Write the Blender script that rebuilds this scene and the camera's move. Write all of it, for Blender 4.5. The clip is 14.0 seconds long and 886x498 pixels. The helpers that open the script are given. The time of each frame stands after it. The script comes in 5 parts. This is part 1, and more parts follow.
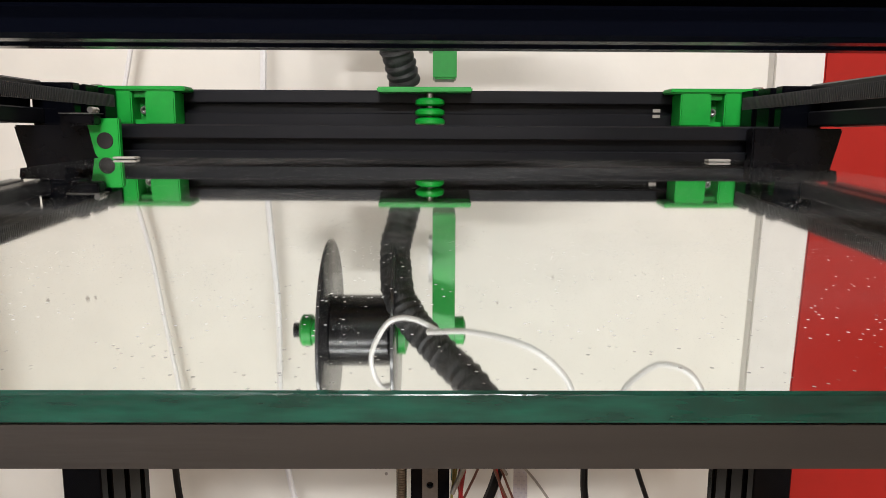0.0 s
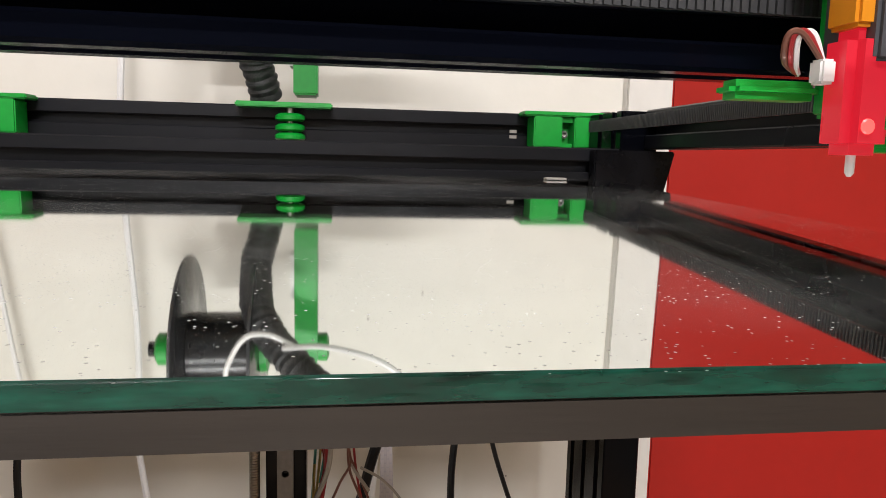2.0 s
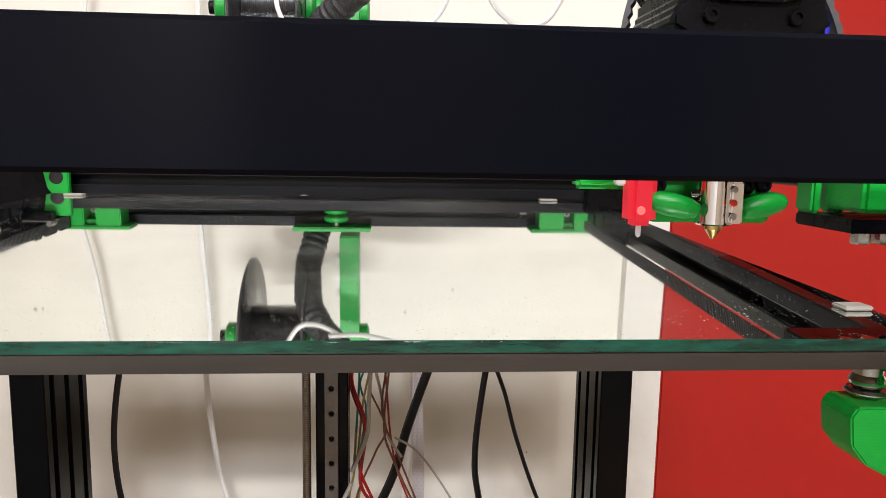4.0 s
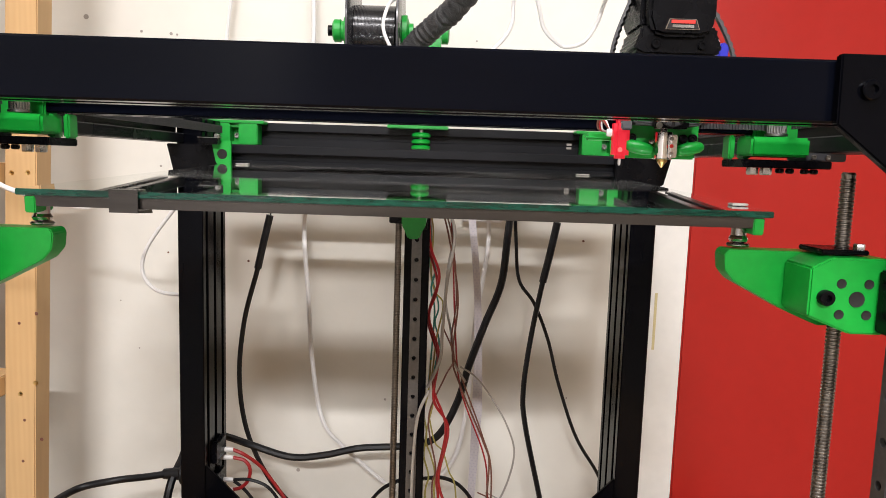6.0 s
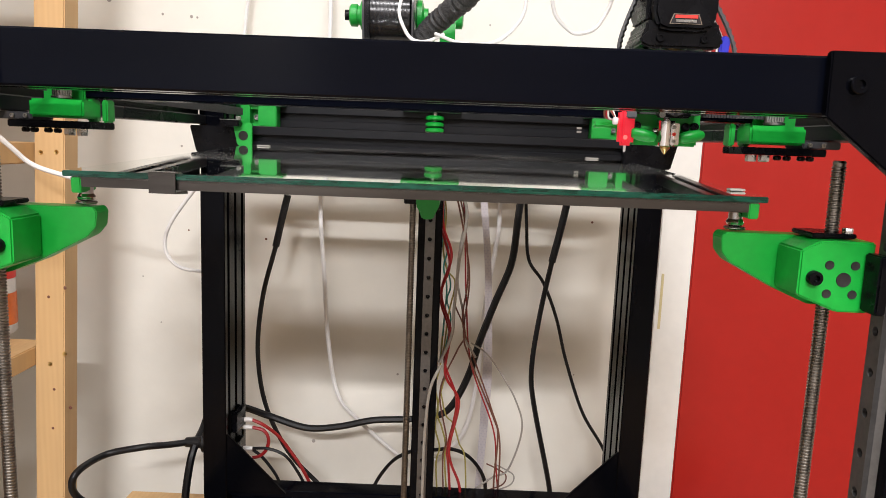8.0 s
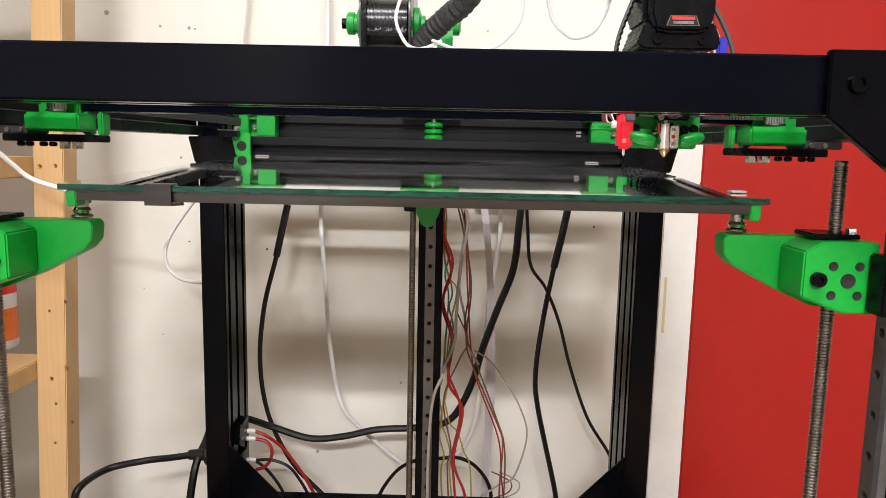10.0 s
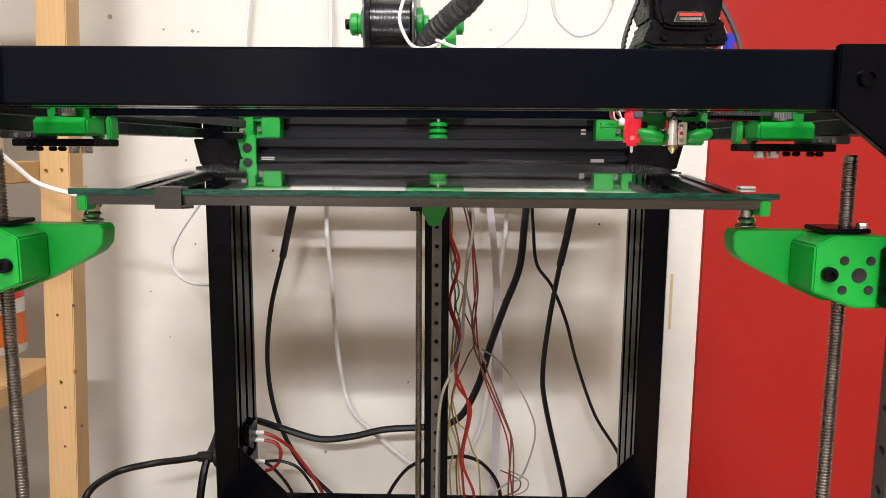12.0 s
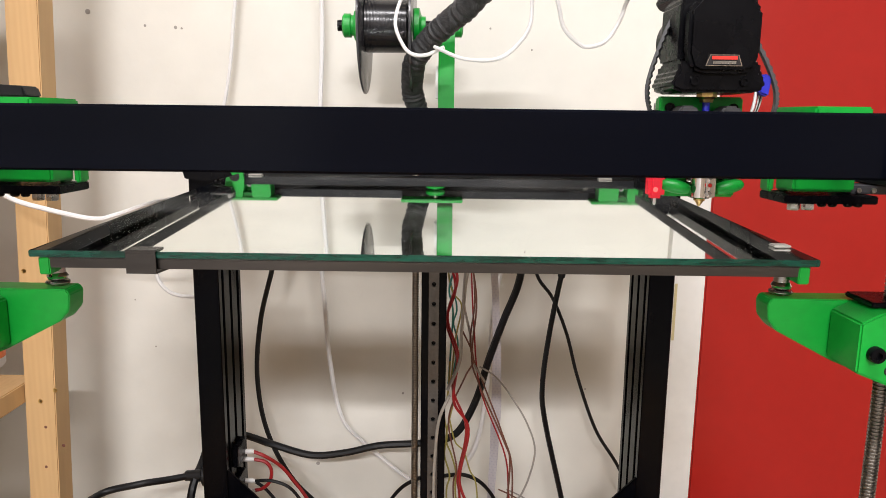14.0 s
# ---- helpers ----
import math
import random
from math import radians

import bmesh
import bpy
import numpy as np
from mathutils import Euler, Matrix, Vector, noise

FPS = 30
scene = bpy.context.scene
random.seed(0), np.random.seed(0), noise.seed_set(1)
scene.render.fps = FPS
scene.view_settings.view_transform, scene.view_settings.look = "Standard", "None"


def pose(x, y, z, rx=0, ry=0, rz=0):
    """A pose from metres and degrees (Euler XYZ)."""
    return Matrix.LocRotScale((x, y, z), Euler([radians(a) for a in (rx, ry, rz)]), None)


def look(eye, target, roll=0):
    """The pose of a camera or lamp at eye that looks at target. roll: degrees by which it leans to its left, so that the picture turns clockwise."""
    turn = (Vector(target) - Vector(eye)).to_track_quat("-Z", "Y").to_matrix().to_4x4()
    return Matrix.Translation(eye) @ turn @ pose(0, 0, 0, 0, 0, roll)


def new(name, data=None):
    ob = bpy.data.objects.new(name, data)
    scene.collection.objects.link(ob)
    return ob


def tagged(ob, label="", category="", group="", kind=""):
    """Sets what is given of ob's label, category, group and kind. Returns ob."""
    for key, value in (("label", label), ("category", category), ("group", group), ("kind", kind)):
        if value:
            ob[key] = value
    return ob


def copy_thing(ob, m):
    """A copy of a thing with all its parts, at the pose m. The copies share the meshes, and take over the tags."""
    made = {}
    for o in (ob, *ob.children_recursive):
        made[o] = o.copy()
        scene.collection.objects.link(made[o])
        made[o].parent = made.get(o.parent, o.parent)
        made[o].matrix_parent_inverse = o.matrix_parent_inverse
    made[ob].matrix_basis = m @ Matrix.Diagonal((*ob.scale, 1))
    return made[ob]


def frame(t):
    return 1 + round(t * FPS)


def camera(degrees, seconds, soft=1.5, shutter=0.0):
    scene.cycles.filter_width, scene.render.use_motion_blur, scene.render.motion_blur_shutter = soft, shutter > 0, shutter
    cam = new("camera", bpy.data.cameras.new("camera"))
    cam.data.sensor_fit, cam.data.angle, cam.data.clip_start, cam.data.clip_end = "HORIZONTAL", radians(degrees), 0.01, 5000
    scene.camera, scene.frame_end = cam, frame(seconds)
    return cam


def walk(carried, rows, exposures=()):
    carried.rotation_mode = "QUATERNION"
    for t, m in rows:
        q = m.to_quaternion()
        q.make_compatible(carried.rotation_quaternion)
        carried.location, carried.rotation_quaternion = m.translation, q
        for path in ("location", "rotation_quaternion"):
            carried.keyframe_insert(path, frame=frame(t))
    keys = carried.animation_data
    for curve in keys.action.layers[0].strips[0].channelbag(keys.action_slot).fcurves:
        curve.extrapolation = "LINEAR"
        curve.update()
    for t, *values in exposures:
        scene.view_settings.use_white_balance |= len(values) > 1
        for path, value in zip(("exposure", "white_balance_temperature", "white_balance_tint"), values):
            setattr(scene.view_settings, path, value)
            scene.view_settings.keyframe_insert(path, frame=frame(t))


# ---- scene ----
cam = camera(63.2, 14.0, soft=0.8)
PATH = [
    (0, (0.0049, -0.0245, 0.5403), (0.0250, 1.9549, 0.2336), 0.26),
    (0.5, (0.0027, -0.0240, 0.5428), (0.0698, 1.9588, 0.2686), 0.59),
    (1, (0.0115, -0.0245, 0.5433), (0.0834, 1.9600, 0.2847), 0.92),
    (1.5, (0.0075, -0.0245, 0.5410), (0.1500, 1.9570, 0.2950), 0.90),
    (2, (0.0382, -0.0326, 0.5388), (0.3316, 1.9323, 0.2877), 1.37),
    (4.5, (0.0526, -0.2053, 0.5688), (0.1562, 1.7727, 0.2921), 1.10),
    (5, (0.0436, -0.2785, 0.5368), (0.1110, 1.7058, 0.2957), 1.34),
    (5.5, (0.0321, -0.3244, 0.5356), (0.0719, 1.6628, 0.3132), 1.38),
    (6, (0.0286, -0.3513, 0.5355), (0.0368, 1.6344, 0.2967), 1.81),
    (6.5, (0.0242, -0.3737, 0.5367), (0.0247, 1.6087, 0.2724), 2.03),
    (7, (0.0237, -0.3812, 0.5400), (0.0136, 1.5990, 0.2592), 2.15),
    (7.5, (0.0263, -0.3816, 0.5393), (0.0075, 1.5961, 0.2419), 2.57),
    (8, (0.0258, -0.3810, 0.5395), (0.0075, 1.5969, 0.2437), 2.19),
    (10.5, (0.0284, -0.3760, 0.5394), (-0.0008, 1.6050, 0.2655), 1.08),
    (11, (0.0278, -0.3759, 0.5391), (-0.0040, 1.6052, 0.2667), 0.97),
    (11.5, (0.0268, -0.3776, 0.5384), (-0.0085, 1.6033, 0.2648), 0.75),
    (12, (0.0239, -0.3773, 0.5396), (-0.0109, 1.6028, 0.2600), 0.42),
    (12.5, (0.0230, -0.3769, 0.5399), (-0.0144, 1.6018, 0.2512), 0.39),
    (13, (0.0161, -0.3776, 0.5381), (-0.0068, 1.6000, 0.2403), 0.46),
    (13.5, (0.0154, -0.3690, 0.5425), (0.0030, 1.6100, 0.2330), 0.57),
    (14, (0.0156, -0.3276, 0.5844), (0.0044, 1.6414, 0.2337), 0.69),
]
walk(cam, [(t, look(eye, target, roll)) for t, eye, target, roll in PATH], [(0, -0.58), (2.0, -0.58), (4.5, -0.34), (6.0, -0.31), (13.0, -0.31), (14.0, -0.42)])

LAMP_NEAR, LAMP_FAR = 84.0, 400.0
# where the moving parts stand
GY, HX = 0.12, 0.1635
HOSE = [(-0.0223, 0.6227, 0.5875), (-0.0308, 0.6011, 0.6243), (-0.0242, 0.5599, 0.6575), (-0.0011, 0.5363, 0.6833), (0.0323, 0.5012, 0.7068), (0.0766, 0.4321, 0.7417), (0.1221, 0.3313, 0.7703), (0.1517, 0.2232, 0.7581), (0.1595, 0.1552, 0.7020), (0.1597, 0.1450, 0.6568)]
PTFE = [
    [(0.1598, 0.1050, 0.6569), (0.1615, 0.1300, 0.7221), (0.1874, 0.2552, 0.7385), (0.1885, 0.3981, 0.7053), (0.1849, 0.4207, 0.6851), (0.1726, 0.4207, 0.6655), (0.1561, 0.4207, 0.6593), (0.1448, 0.4207, 0.6624), (0.1293, 0.4207, 0.6778), (0.1210, 0.4207, 0.7055), (0.1077, 0.4435, 0.7317), (0.0984, 0.4321, 0.7108), (0.0963, 0.4207, 0.6828), (0.0871, 0.4207, 0.6643), (0.0645, 0.4207, 0.6467), (0.0305, 0.4550, 0.6490), (-0.0009, 0.5012, 0.6651)],
    [(0.0095, 0.5012, 0.6651), (-0.0113, 0.5070, 0.6568), (-0.0280, 0.5129, 0.6589), (-0.0385, 0.5129, 0.6704), (-0.0458, 0.5129, 0.6912), (-0.0408, 0.5246, 0.7175), (-0.0329, 0.5599, 0.7339)],
]

# ---- light ----
world = bpy.data.worlds.new("world")
world.use_nodes = True
world.node_tree.nodes["Background"].inputs["Color"].default_value = (0.9, 0.92, 1.0, 1)
world.node_tree.nodes["Background"].inputs["Strength"].default_value = 0.05
scene.world = world


def tube_lamp(x, y, power):
    """A ceiling tube that runs across the room."""
    data = bpy.data.lights.new("ceiling_tube", "AREA")
    data.shape, data.size, data.size_y, data.energy = "RECTANGLE", 1.2, 0.20, power
    data.color = (1.0, 0.975, 0.99)
    ob = new("ceiling_tube", data)
    ob.location = (x, y, 2.46)
    return ob


tube_lamp(0.05, -0.86, LAMP_NEAR)
tube_lamp(0.05, -3.7, LAMP_FAR)


# ---- materials ----
def mat(name, col, rough=0.5, metal=0.0, gloss=0.5, var=0.12, scale=30.0, bump=0.0, bscale=400.0, rvar=0.12, coat=0.0, stretch=(1, 1, 1)):
    """Painted, plastic or metal surface: two scales of colour change, uneven gloss, fine relief."""
    m = bpy.data.materials.new(name)
    m.use_nodes = True
    nt = m.node_tree
    b = nt.nodes["Principled BSDF"]
    N, L = nt.nodes.new, nt.links.new
    tc, mp = N("ShaderNodeTexCoord"), N("ShaderNodeMapping")
    mp.inputs["Scale"].default_value = stretch
    L(tc.outputs["Object"], mp.inputs["Vector"])
    n1, n2 = N("ShaderNodeTexNoise"), N("ShaderNodeTexNoise")
    n1.inputs["Scale"].default_value, n1.inputs["Detail"].default_value = scale, 4
    n2.inputs["Scale"].default_value, n2.inputs["Detail"].default_value = scale * 7, 3
    for n in (n1, n2):
        L(mp.outputs["Vector"], n.inputs["Vector"])
    add = N("ShaderNodeMath")
    add.operation = "ADD"
    L(n1.outputs["Fac"], add.inputs[0])
    L(n2.outputs["Fac"], add.inputs[1])
    ramp = N("ShaderNodeMapRange")
    ramp.inputs["From Min"].default_value, ramp.inputs["From Max"].default_value = 0.6, 1.4
    L(add.outputs[0], ramp.inputs["Value"])
    mix = N("ShaderNodeMix")
    mix.data_type = "RGBA"
    mix.inputs["A"].default_value = (*[c * (1 - var) for c in col], 1)
    mix.inputs["B"].default_value = (*[min(1, c * (1 + var)) for c in col], 1)
    L(ramp.outputs["Result"], mix.inputs["Factor"])
    L(mix.outputs["Result"], b.inputs["Base Color"])
    rr = N("ShaderNodeMapRange")
    rr.inputs["To Min"].default_value, rr.inputs["To Max"].default_value = max(0.02, rough - rvar), min(1, rough + rvar)
    L(n1.outputs["Fac"], rr.inputs["Value"])
    L(rr.outputs["Result"], b.inputs["Roughness"])
    b.inputs["Metallic"].default_value = metal
    b.inputs["Specular IOR Level"].default_value = gloss
    b.inputs["Coat Weight"].default_value = coat
    if bump:
        n3, bp = N("ShaderNodeTexNoise"), N("ShaderNodeBump")
        n3.inputs["Scale"].default_value = bscale
        L(mp.outputs["Vector"], n3.inputs["Vector"])
        bp.inputs["Strength"].default_value, bp.inputs["Distance"].default_value = bump, 0.0005
        L(n3.outputs["Fac"], bp.inputs["Height"])
        L(bp.outputs["Normal"], b.inputs["Normal"])
    return m


def banded(m, axis, scale, strength, dist=0.0003, detail=0.5):
    """Adds fine parallel ridges across an axis: printed layers, brush marks, tube wrinkles."""
    nt = m.node_tree
    b = nt.nodes["Principled BSDF"]
    tc, w, bp = nt.nodes.new("ShaderNodeTexCoord"), nt.nodes.new("ShaderNodeTexWave"), nt.nodes.new("ShaderNodeBump")
    w.bands_direction = axis
    w.inputs["Scale"].default_value, w.inputs["Distortion"].default_value, w.inputs["Detail"].default_value = scale, 0.6, detail
    nt.links.new(tc.outputs["Object"], w.inputs["Vector"])
    bp.inputs["Strength"].default_value, bp.inputs["Distance"].default_value = strength, dist
    nt.links.new(w.outputs["Fac"], bp.inputs["Height"])
    nt.links.new(bp.outputs["Normal"], b.inputs["Normal"])
    return m


M_GREEN = banded(mat("printed_green", (0.003, 0.29, 0.030), 0.38, gloss=0.42, var=0.10, scale=25), "Z", 700, 0.10)
M_BLACK = mat("black_anodised", (0.0014, 0.0016, 0.0028), 0.17, gloss=0.08, rvar=0.05, var=0.2, scale=12, bump=0.05, bscale=900, stretch=(1, 1, 0.3))
M_BEAM = mat("black_beam", (0.0018, 0.0023, 0.0048), 0.15, gloss=0.07, rvar=0.05, var=0.2, scale=8, bump=0.04, bscale=900, stretch=(0.1, 1, 1))
# rougher, lighter black_beam: lamp light on rear and side beams is in its colour
M_SATIN_LIT = mat("satin_lit_beam", (0.0065, 0.007, 0.009), 0.30, gloss=0.22, var=0.2, scale=8, bump=0.04, bscale=900, stretch=(0.1, 1, 1))
M_PLASTIC = mat("black_plastic", (0.0022, 0.0022, 0.0032), 0.27, gloss=0.13, var=0.2, scale=60, bump=0.15, bscale=1500)
M_GREYPL = mat("dark_grey_plastic", (0.05, 0.05, 0.055), 0.45, var=0.15, scale=60, bump=0.1, bscale=1500)
M_STEEL = mat("steel", (0.40, 0.39, 0.375), 0.28, metal=1, var=0.15, scale=60, rvar=0.1)
M_BRUSH = mat("brushed_aluminium", (0.088, 0.080, 0.074), 0.30, metal=0.9, var=0.35, scale=14, bump=0.1, bscale=1200, stretch=(0.08, 1, 1))
M_SCREW = mat("screw_steel", (0.24, 0.215, 0.19), 0.35, metal=1, var=0.3, scale=90)
M_RAIL = mat("rail_steel", (0.115, 0.11, 0.108), 0.4, metal=0.7, var=0.2, scale=40)
M_XRAIL = mat("ground_rail", (0.62, 0.60, 0.56), 0.3, metal=0.9, var=0.1, scale=20, stretch=(0.05, 1, 1))
M_CHROME = mat("bright_chrome", (0.75, 0.72, 0.70), 0.12, metal=1, var=0.1, rvar=0.06)
M_BRASS = mat("brass", (0.62, 0.42, 0.16), 0.3, metal=1)
M_RUBBER = mat("black_rubber", (0.005, 0.005, 0.006), 0.42, gloss=0.3, var=0.2, scale=80, bump=0.1, bscale=1000)
M_BELT = mat("timing_belt", (0.02, 0.02, 0.021), 0.55, var=0.25, scale=120)
M_WHITEC = mat("white_cable_sheath", (0.72, 0.71, 0.70), 0.4, var=0.05, scale=40)
M_GREYC = mat("grey_wire", (0.30, 0.28, 0.25), 0.45, var=0.1)
M_REDW = mat("red_wire", (0.29, 0.009, 0.011), 0.4, var=0.1)
M_YELW = mat("olive_wire", (0.30, 0.26, 0.06), 0.45, var=0.1)
M_BRNW = mat("brown_wire", (0.14, 0.05, 0.03), 0.45, var=0.1)
M_TEALW = mat("teal_wire", (0.03, 0.22, 0.18), 0.45, var=0.1)
M_WALL = mat("white_wall_paint", (0.69, 0.667, 0.605), 0.62, var=0.05, scale=3, bump=0.25, bscale=120, rvar=0.08)
# greyer than the other wall: the shade behind the shelf is in this colour
M_GREYWALL = mat("shaded_wall_paint", (0.55, 0.54, 0.53), 0.65, var=0.04, scale=4, bump=0.25, bscale=120)
M_TRIM = mat("trim_paint", (0.66, 0.64, 0.60), 0.45, var=0.05, scale=8, bump=0.1, bscale=150)
M_REDP = mat("red_door_paint", (0.32, 0.010, 0.006), 0.42, gloss=0.35, var=0.06, scale=6, bump=0.12, bscale=160)
M_FLOOR = mat("floor_lino", (0.24, 0.215, 0.185), 0.5, var=0.15, scale=8)
# for the unseen east and south walls; brown picked to limit and warm bounce
M_BACKWALL = mat("brown_unseen_wall", (0.27, 0.225, 0.175), 0.6, var=0.1, scale=3)
M_CEIL = mat("ceiling_paint", (0.60, 0.57, 0.52), 0.8, var=0.03, scale=3)
M_WHITEP = mat("white_plastic", (0.72, 0.70, 0.68), 0.4, var=0.04)
M_BLUE = mat("blue_plastic", (0.015, 0.02, 0.42), 0.4, var=0.1)
M_ORANGE = mat("orange_film", (0.62, 0.22, 0.01), 0.3, var=0.1)
M_REDPL = mat("red_plastic", (0.75, 0.03, 0.02), 0.35, var=0.08)
M_YELLOW = mat("yellow_print", (0.80, 0.50, 0.02), 0.4, var=0.05)
M_SCUFF = mat("wall_scuff", (0.33, 0.30, 0.27), 0.7)
# near-black: shade in gaps and holes as colour, also dark print
M_DARK = mat("dark_shade_and_print", (0.01, 0.008, 0.008), 0.8)
M_SPOOL = mat("black_filament", (0.012, 0.012, 0.014), 0.22, var=0.2, scale=30)
banded(M_SPOOL, "X", 180, 0.3)
M_FLANGE = mat("smoky_flange", (0.05, 0.05, 0.055), 0.2, var=0.1)


def make_wood():
    m = mat("pine", (0.56, 0.36, 0.17), 0.55, var=0.10, scale=10, stretch=(1, 1, 0.12))
    nt = m.node_tree
    b = nt.nodes["Principled BSDF"]
    tc, mp, w = nt.nodes.new("ShaderNodeTexCoord"), nt.nodes.new("ShaderNodeMapping"), nt.nodes.new("ShaderNodeTexWave")
    mp.inputs["Scale"].default_value = (1, 1, 0.06)
    w.bands_direction = "X"
    w.inputs["Scale"].default_value, w.inputs["Distortion"].default_value, w.inputs["Detail"].default_value = 45, 6, 3
    nt.links.new(tc.outputs["Object"], mp.inputs["Vector"])
    nt.links.new(mp.outputs["Vector"], w.inputs["Vector"])
    mix = nt.nodes.new("ShaderNodeMix")
    mix.data_type = "RGBA"
    src = b.inputs["Base Color"].links[0].from_socket
    nt.links.new(src, mix.inputs["A"])
    mix.inputs["B"].default_value = (0.42, 0.23, 0.09, 1)
    rng = nt.nodes.new("ShaderNodeMapRange")
    rng.inputs["To Max"].default_value = 0.16
    nt.links.new(w.outputs["Fac"], rng.inputs["Value"])
    nt.links.new(rng.outputs["Result"], mix.inputs["Factor"])
    nt.links.new(mix.outputs["Result"], b.inputs["Base Color"])
    return m


M_PINE = make_wood()


def make_mirror():
    """Silvered glass with dust and dried specks on it."""
    m = bpy.data.materials.new("mirror_glass")
    m.use_nodes = True
    nt = m.node_tree
    b = nt.nodes["Principled BSDF"]
    b.inputs["Base Color"].default_value = (0.80, 0.84, 0.81, 1)
    b.inputs["Metallic"].default_value = 1.0
    N, L = nt.nodes.new, nt.links.new
    tc, n1, n2, vor = N("ShaderNodeTexCoord"), N("ShaderNodeTexNoise"), N("ShaderNodeTexNoise"), N("ShaderNodeTexVoronoi")
    n1.inputs["Scale"].default_value, n1.inputs["Detail"].default_value = 9, 5
    n2.inputs["Scale"].default_value, n2.inputs["Detail"].default_value = 60, 4
    vor.inputs["Scale"].default_value = 560
    for n in (n1, n2, vor):
        L(tc.outputs["Object"], n.inputs["Vector"])
    rr = N("ShaderNodeMapRange")
    rr.inputs["From Min"].default_value, rr.inputs["From Max"].default_value = 0.35, 0.75
    rr.inputs["To Min"].default_value, rr.inputs["To Max"].default_value = 0.015, 0.06
    L(n1.outputs["Fac"], rr.inputs["Value"])
    L(rr.outputs["Result"], b.inputs["Roughness"])
    # specks: small cells, thinned out by patches
    sp = N("ShaderNodeMapRange")
    sp.inputs["From Min"].default_value, sp.inputs["From Max"].default_value = 0.16, 0.10
    L(vor.outputs["Distance"], sp.inputs["Value"])
    pick = N("ShaderNodeMapRange")
    pick.inputs["From Min"].default_value, pick.inputs["From Max"].default_value = 0.43, 0.53
    L(n2.outputs["Fac"], pick.inputs["Value"])
    mul = N("ShaderNodeMath")
    mul.operation = "MULTIPLY"
    L(sp.outputs["Result"], mul.inputs[0])
    L(pick.outputs["Result"], mul.inputs[1])
    film = N("ShaderNodeMapRange")
    film.inputs["From Min"].default_value, film.inputs["From Max"].default_value = 0.45, 0.8
    film.inputs["To Max"].default_value = 0.10
    L(n1.outputs["Fac"], film.inputs["Value"])
    top = N("ShaderNodeMath")
    top.operation = "MAXIMUM"
    L(mul.outputs[0], top.inputs[0])
    L(film.outputs["Result"], top.inputs[1])
    dust = N("ShaderNodeBsdfDiffuse")
    dust.inputs["Color"].default_value = (0.52, 0.52, 0.50, 1)
    mix = N("ShaderNodeMixShader")
    L(top.outputs[0], mix.inputs["Fac"])
    L(b.outputs["BSDF"], mix.inputs[1])
    L(dust.outputs["BSDF"], mix.inputs[2])
    L(mix.outputs["Shader"], nt.nodes["Material Output"].inputs["Surface"])
    return m


def make_glass_edge():
    """The cut green edge of the glass, with chipped waves in it."""
    m = mat("glass_edge", (0.004, 0.075, 0.048), 0.14, var=0.95, scale=55, rvar=0.06, gloss=0.35, coat=0.15, bump=1.0, bscale=220, stretch=(0.3, 1, 1.6))
    m.node_tree.nodes["Principled BSDF"].inputs["Transmission Weight"].default_value = 0.25
    return m


M_MIRROR, M_EDGE = make_mirror(), make_glass_edge()


def make_glow(name, col, power):
    m = mat(name, (0.30, 0.015, 0.025), 0.3, var=0.05)
    b = m.node_tree.nodes["Principled BSDF"]
    b.inputs["Emission Color"].default_value = (*col, 1)
    b.inputs["Emission Strength"].default_value = power
    return m


M_GLOW = make_glow("lit_probe_body", (1.0, 0.012, 0.035), 0.65)
M_LED = make_glow("red_led", (1.0, 0.12, 0.10), 2.2)


def make_sleeve():
    """Woven black cable sleeve."""
    m = mat("woven_sleeve", (0.022, 0.022, 0.023), 0.55, var=0.3, scale=60)
    nt = m.node_tree
    b = nt.nodes["Principled BSDF"]
    tc, br, bp = nt.nodes.new("ShaderNodeTexCoord"), nt.nodes.new("ShaderNodeTexChecker"), nt.nodes.new("ShaderNodeBump")
    br.inputs["Scale"].default_value = 700
    nt.links.new(tc.outputs["Object"], br.inputs["Vector"])
    bp.inputs["Strength"].default_value, bp.inputs["Distance"].default_value = 0.8, 0.0006
    nt.links.new(br.outputs["Fac"], bp.inputs["Height"])
    nt.links.new(bp.outputs["Normal"], b.inputs["Normal"])
    mix = nt.nodes.new("ShaderNodeMix")
    mix.data_type = "RGBA"
    mix.inputs["A"].default_value = (0.012, 0.012, 0.013, 1)
    mix.inputs["B"].default_value = (0.06, 0.06, 0.062, 1)
    nt.links.new(br.outputs["Fac"], mix.inputs["Factor"])
    nt.links.new(mix.outputs["Result"], b.inputs["Base Color"])
    return m


M_SLEEVE = make_sleeve()


# ---- mesh tools ----
def box(bm, x0, x1, y0, y1, z0, z1, bev=0.0):
    vs = [bm.verts.new((x, y, z)) for x in (x0, x1) for y in (y0, y1) for z in (z0, z1)]
    fs = [bm.faces.new([vs[i] for i in q]) for q in ((0, 1, 3, 2), (4, 6, 7, 5), (0, 4, 5, 1), (2, 3, 7, 6), (0, 2, 6, 4), (1, 5, 7, 3))]
    if bev:
        es = {e for f in fs for e in f.edges}
        bmesh.ops.bevel(bm, geom=list(es), offset=bev, segments=2, affect="EDGES", clamp_overlap=True)
    return bm


def ring_basis(d):
    d = Vector(d).normalized()
    u = d.orthogonal().normalized()
    return d, u, d.cross(u)


